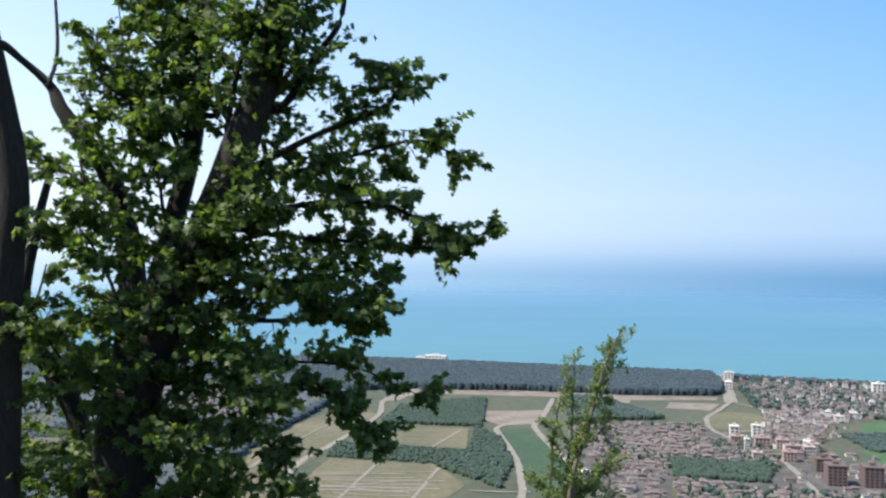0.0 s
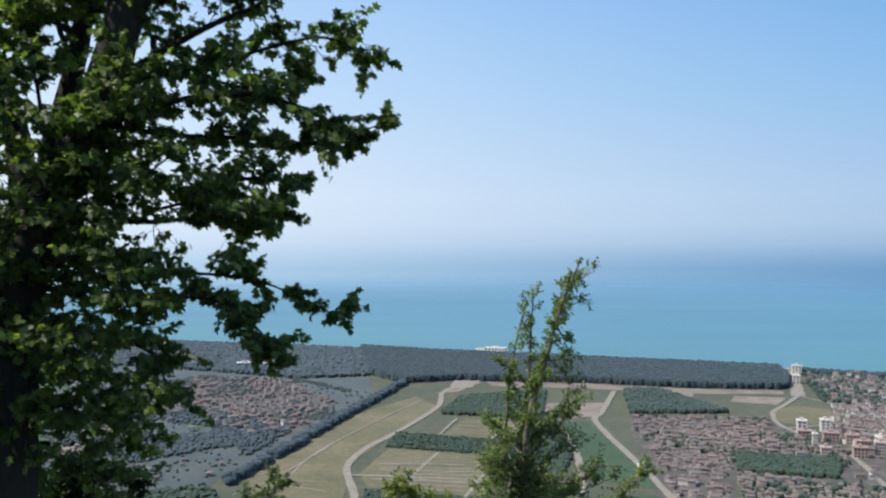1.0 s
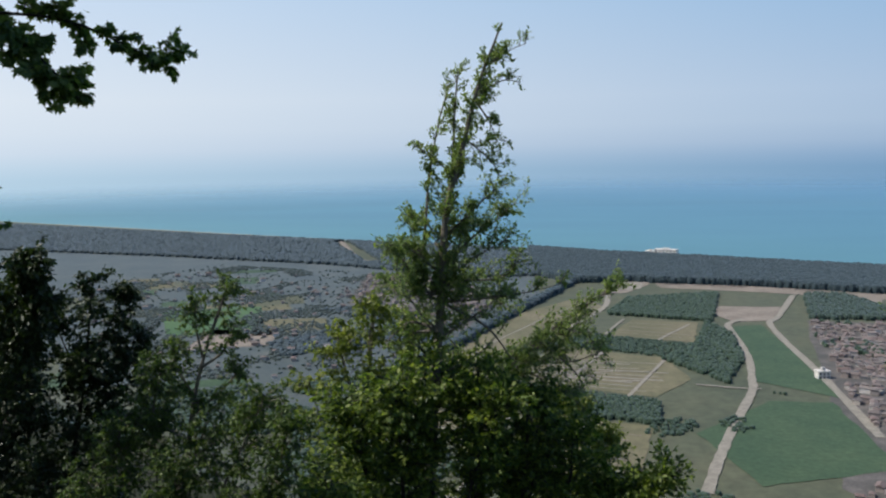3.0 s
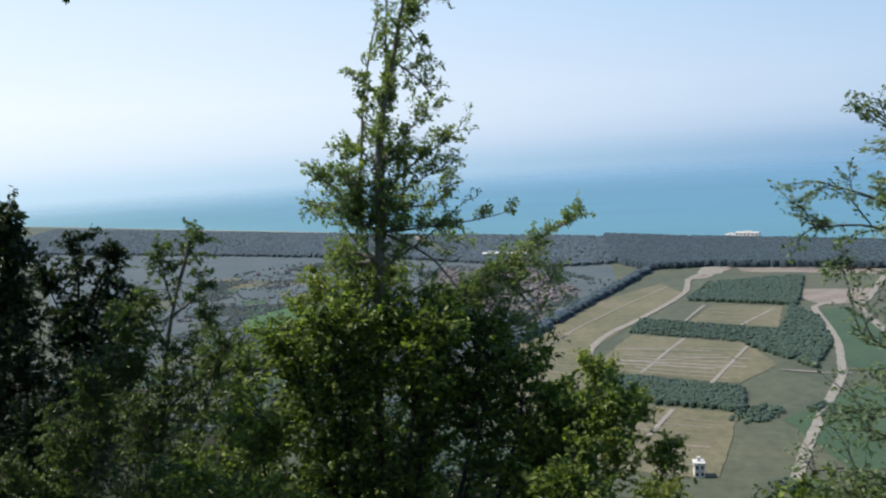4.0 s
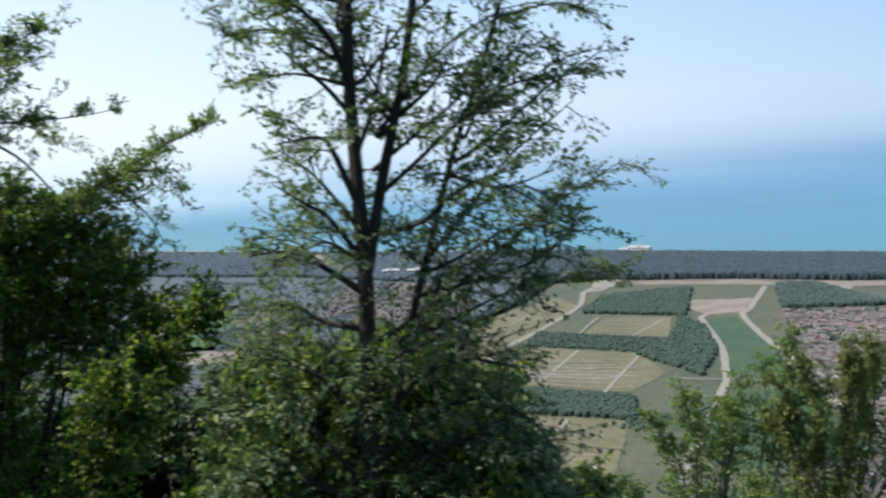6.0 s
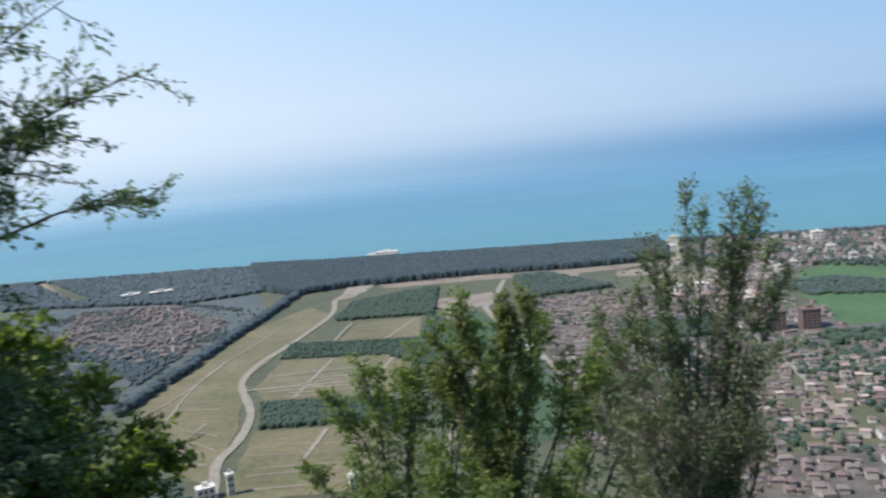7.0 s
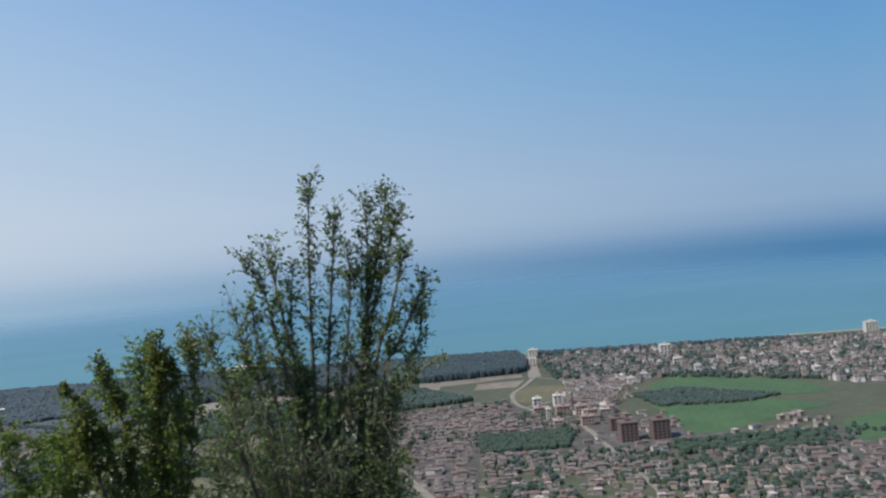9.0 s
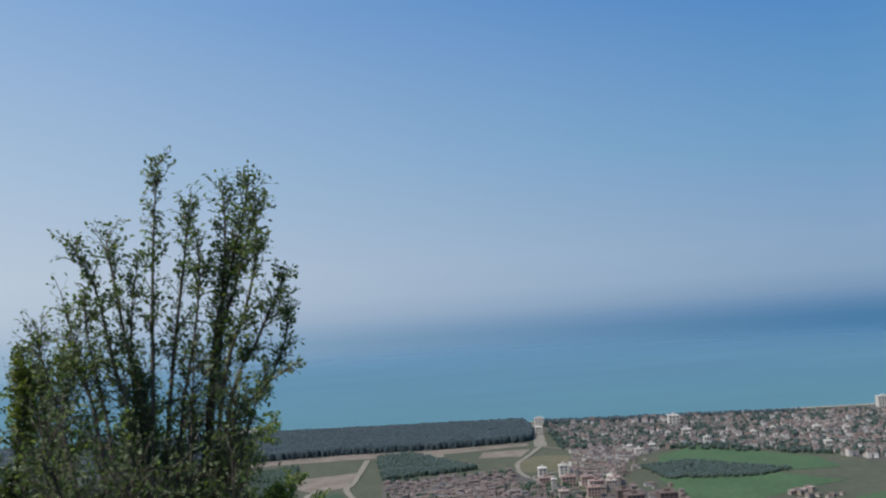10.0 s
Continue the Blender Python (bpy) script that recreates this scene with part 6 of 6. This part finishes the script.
def leaf_mesh(name, at, way, size, shape, mat, rng, habit="bush"):
    """One mesh of leaves, each turned its own way and drooping from its twig."""
    at, way = np.array(at), np.array(way)
    n = len(at)
    along, loose, hang = {"bush": (0.5, 0.5, -0.45), "spray": (0.75, 0.4, -0.25), "droop": (0.5, 0.42, -0.65), "shoot": (0.5, 0.5, -0.1)}[habit]
    y = way * along + rng.normal(0, loose, (n, 3)) + np.array((0, 0, hang))
    y /= np.linalg.norm(y, axis=1, keepdims=True)
    z = rng.normal(0, 0.55, (n, 3)) + np.array((0, 0, 0.9))
    x = np.cross(y, z)
    x /= np.linalg.norm(x, axis=1, keepdims=True) + 1e-9
    z = np.cross(x, y)
    s = size * rng.uniform(0.6, 1.2, (n, 1, 1))
    tv, tf = shape
    v = at[:, None, :] + s * (tv[None, :, 0:1] * x[:, None, :] + tv[None, :, 1:2] * y[:, None, :] + tv[None, :, 2:3] * z[:, None, :])
    f = tf[None] + (np.arange(n) * len(tv))[:, None, None]
    return mesh_np(name, v.reshape(-1, 3), f.reshape(-1, 3), mat)


def tree(name, limbs, leaf_size, shape, leaf_mat, bark_mat, label, category="tree", seed=0, twigs=9.0, leaves=11, taper=0.55, clump=False, extra=0, habit="bush"):
    """A tree from its limbs: bent tapering wood, side twigs on the leafy limbs, leaves along the twigs."""
    rng = random.Random(seed)
    nrng = np.random.default_rng(seed)
    foot = min((l[4][0] for l in limbs), key=lambda p: p.z)
    base = Vector((foot.x, foot.y, hill(foot.x, foot.y)))
    ob = thing(name, base, label, category)
    twig_v, twig_f, at, way, grown = [], [], [], [], []
    more = []
    for r0, r1, spread, density, pts in limbs:
        for k in range(extra if density and pts[0].z < foot.z + 1.8 else 0):
            lean = Vector((rng.gauss(0, 0.5), rng.gauss(0, 0.4), 0)) * spread / 0.7
            low = rng.uniform(0.12, 0.4) * (pts[-1].z - pts[-2].z + 0.6)
            more.append((r0 * 0.7, r1, spread * 0.8, density * 0.8, [p + lean * (i / (len(pts) - 1)) * 1.6 - Vector((0, 0, low * i / (len(pts) - 1))) for i, p in enumerate(pts)]))
    limbs = limbs + more
    for r0, r1, spread, density, pts in limbs:
        pts = [p - base for p in pts]
        if pts[0].z < foot.z - base.z + 1.8:
            root = pts[0] * 0.12
            root.z = -0.4
            pts = [root, root.lerp(pts[0], 0.55) + Vector((rng.uniform(-0.1, 0.1), rng.uniform(-0.1, 0.1), 0))] + pts
            r0 *= 1.25
            named = "trunk"
        else:
            near, w = min(((q, w) for q, w in grown if q.z < pts[0].z + 0.15), key=lambda g: (g[0] - pts[0]).length + 0.3 * abs(g[0].z - pts[0].z))
            if (near - pts[0]).length > 0.06:
                pts = [near] + pts
            r0 = min(r0, w)
            named = "branch"
        line = spline3(pts, 5)
        n = len(line)
        radii = [r0 + (r1 - r0) * (i / (n - 1)) ** 0.8 for i in range(n)]
        if r0 > 0.045:
            grown += list(zip(line, radii))
        v, f = [], []
        tube(v, f, line, radii, 8 if r0 > 0.06 else 5)
        part(named, mesh_of(named, v, f, bark_mat, True), ob)
        if not density:
            continue
        total = sum((line[i + 1] - line[i]).length for i in range(int(n * 0.2), n - 1))
        phase, beat = rng.uniform(0, 6), total * 2.4 / max(spread, 0.25) ** 0.5
        for k in range(int(total * twigs * density) + 2):
            u = 0.2 + 0.8 * rng.random() ** (1.25 if habit == "shoot" else 0.8)
            if clump and math.sin(u * beat + phase) < -0.3 and rng.random() < 0.8:
                continue
            i = min(n - 2, int(u * (n - 1)))
            p = line[i].lerp(line[i + 1], rng.random())
            d = (line[i + 1] - line[i]).normalized()
            flat = 0.3 if habit in ("spray", "droop") else 0.7
            out = Vector((rng.gauss(0, 1), rng.gauss(0, 1), rng.gauss(0.1, flat)))
            out = (out - d * out.dot(d)).normalized()
            if habit == "shoot":
                go = (out * rng.uniform(0.4, 1.3) + d * 0.9 + Vector((0, 0, 0.3))).normalized()
            else:
                go = (out + d * rng.uniform(0.2, 1.2)).normalized()
            length = spread * rng.uniform(0.3, 1.35) * (1.05 + 0.35 * taper - taper * u)
            tip = p + go * length + Vector((0, 0, (0.15 - 0.3 * rng.random()) * length))
            mid = p.lerp(tip, 0.5) + Vector((rng.gauss(0, 0.06), rng.gauss(0, 0.06), 0.08)) * length
            tube(twig_v, twig_f, [p, mid, tip], [0.008, 0.006, 0.003], 3)
            fan = 0.34 * spread * (1.1 + 0.3 * taper - taper * 0.7 * u)
            across = go.cross(Vector((rng.gauss(0, 0.2), rng.gauss(0, 0.2), 1))).normalized()
            for side in range(4 if habit == "bush" else 5):
                if habit == "bush":
                    w = rng.uniform(0.3, 1.0)
                    reach = Vector((rng.gauss(0, 1), rng.gauss(0, 1), rng.gauss(0, 0.45))).normalized() * fan * rng.uniform(0.5, 1.3)
                    reach += go * fan * 0.5
                else:
                    w = (side + rng.uniform(0.6, 1.0)) / 5
                    turned = 0.0 if side == 4 else (0.85 if side % 2 else -0.85)
                    reach = across * turned + go + Vector((rng.gauss(0, 0.12), rng.gauss(0, 0.12), rng.gauss(0, 0.12)))
                    if habit == "shoot":
                        reach = across * turned * rng.uniform(0.3, 1.3) + go.cross(across) * rng.gauss(0, 0.6) + go * 0.8 + Vector((0, 0, 0.15))
                    reach = reach.normalized() * (fan * 0.55 + length * 0.3) * (1.25 - 0.55 * w) * rng.uniform(0.7, 1.3)
                c = p.lerp(mid, w * 2) if w < 0.5 else mid.lerp(tip, w * 2 - 1)
                tube(twig_v, twig_f, [c, c + reach], [0.004, 0.002], 3)
                for q in range(leaves if habit != "shoot" else max(2, int(leaves * (1.45 - 0.85 * u)))):
                    w = rng.uniform(0.15, 1.1)
                    at.append(c + reach * w + Vector((rng.gauss(0, 0.02), rng.gauss(0, 0.02), rng.gauss(0, 0.02))))
                    way.append(reach.normalized())
    tagged(part("twig_spray", mesh_of("twig_spray", twig_v, twig_f, bark_mat), ob), kind="stuff")
    tagged(part("crown", leaf_mesh("crown", at, way, leaf_size, shape, leaf_mat, nrng, habit), ob), kind="stuff")
    return ob


tree("maple_tree", MAPLE, 0.115, LOBED, M_MAPLE, M_BARK_DARK, "large dark maple with forked trunks and lobed leaves", seed=1, twigs=10, leaves=6, habit="droop")
tree("maple_tree", EDGE, 0.12, LOBED, M_MAPLE, M_BARK_DARK, "thick dark trunk with bare upper branches", seed=2, twigs=7, leaves=5, habit="droop")
tree("poplar_tree", TWIN, 0.066, OVAL, M_FRESH, M_BARK, "slender twin-stemmed tree with airy green foliage", seed=3, twigs=9, leaves=10, taper=0.5, habit="shoot")
tree("thicket", THICKET, 0.1, OVAL, M_THICK, M_BARK_DARK, "dense sunlit thicket of broad green leaves", "bush", seed=4, twigs=9.5, leaves=9, taper=0.6, clump=True, extra=1, habit="spray")
tree("young_tree", LEFT, 0.085, OVAL, M_BUSH, M_BARK, "young grey-green tree with a thin trunk", seed=5, twigs=11, leaves=9, taper=0.7, extra=1)
tree("broadleaf_tree", DARK, 0.12, OVAL, M_SHADE_TINT, M_BARK_DARK, "broadleaf tree on the slope, leaves coloured dark as shade", seed=6, twigs=10, leaves=10, taper=0.6, extra=1)
# Bush added to fill a dark gap; its shade is in the leaf colour.
tree("broadleaf_bush", BACK, 0.16, OVAL, M_SHADE_TINT, M_BARK_DARK, "bush added behind the sunlit thicket, leaves coloured dark as shade", "bush", seed=14, twigs=5, leaves=11, taper=0.5, extra=1)
tree("yellowish_bush", YELLOW, 0.11, OVAL, M_OLIVE, M_BARK, "yellow-green bush lit by the sun", "bush", seed=7, twigs=9, leaves=10, taper=0.7, clump=True, extra=1)
tree("bush", FAR, 0.15, OVAL, M_OLIVE, M_BARK, "rounded olive-green bush lower on the slope", "bush", seed=8, twigs=9, leaves=11, taper=0.7, extra=2)
tree("elm_tree", ELM, 0.053, OVAL, M_SILVER, M_BARK_DARK, "tall dark-stemmed tree with fine spreading sprays", seed=9, twigs=7.2, leaves=11, taper=0.35, habit="spray")
tree("bush", SHADE, 0.1, OVAL, M_THICK, M_BARK_DARK, "green bush at the foot of the elm", "bush", seed=13, twigs=5.8, leaves=8, taper=0.6, extra=1)
tree("bush", GROUP, 0.088, OVAL, M_LEAF, M_BARK, "group of bright green pointed shrubs", "bush", seed=10, twigs=5.0, leaves=8, taper=1.2, extra=2)
tree("aspen_tree", ASPEN, 0.07, OVAL, M_SILVER, M_BARK, "upright many-stemmed tree with thin leafy tips", seed=11, twigs=8.2, leaves=4, taper=0.5, habit="shoot")
tree("shrub", SPRIG, 0.09, OVAL, M_DULL, M_BARK, "loose green shrub with long shoots", "bush", seed=12, twigs=7, leaves=6, taper=0.8, extra=1, habit="shoot")


def undergrowth(name, x0, x1, y0, y1, gap, size, tall, mat, label, seed):
    """Low shrubs over the slope: leaves in uneven mounds."""
    rng = random.Random(seed)
    at, way = [], []
    for x, y in scatter([(x0, y0), (x1, y0), (x1, y1), (x0, y1)], gap, 0.9, seed):
        g = Vector((x, y, hill(x, y)))
        w, h = gap * rng.uniform(0.45, 0.8), tall * rng.uniform(0.5, 1.2)
        for k in range(int(170 * w * w / (size * 90))):
            d = Vector((rng.gauss(0, 1), rng.gauss(0, 1), abs(rng.gauss(0, 1)))).normalized() * rng.uniform(0.6, 1.0)
            at.append(g + Vector((d.x * w, d.y * w, d.z * h)))
            way.append(d)
    me = leaf_mesh(name, at, way, size, OVAL, mat, np.random.default_rng(seed))
    tagged(new(name, me), label, "shrubs", kind="stuff")


# Leaves of the slope cover are coloured dark in place of shade.
undergrowth("undergrowth", -30, 48, 9, 34, 2.6, 0.16, 3.0, M_SHADE_TINT, "low undergrowth covering the slope, coloured dark as shade", 31)
undergrowth("undergrowth", -70, 110, 34, 110, 5.5, 0.4, 4.0, M_SHADE_TINT, "leafy scrub on the lower slope", 32)
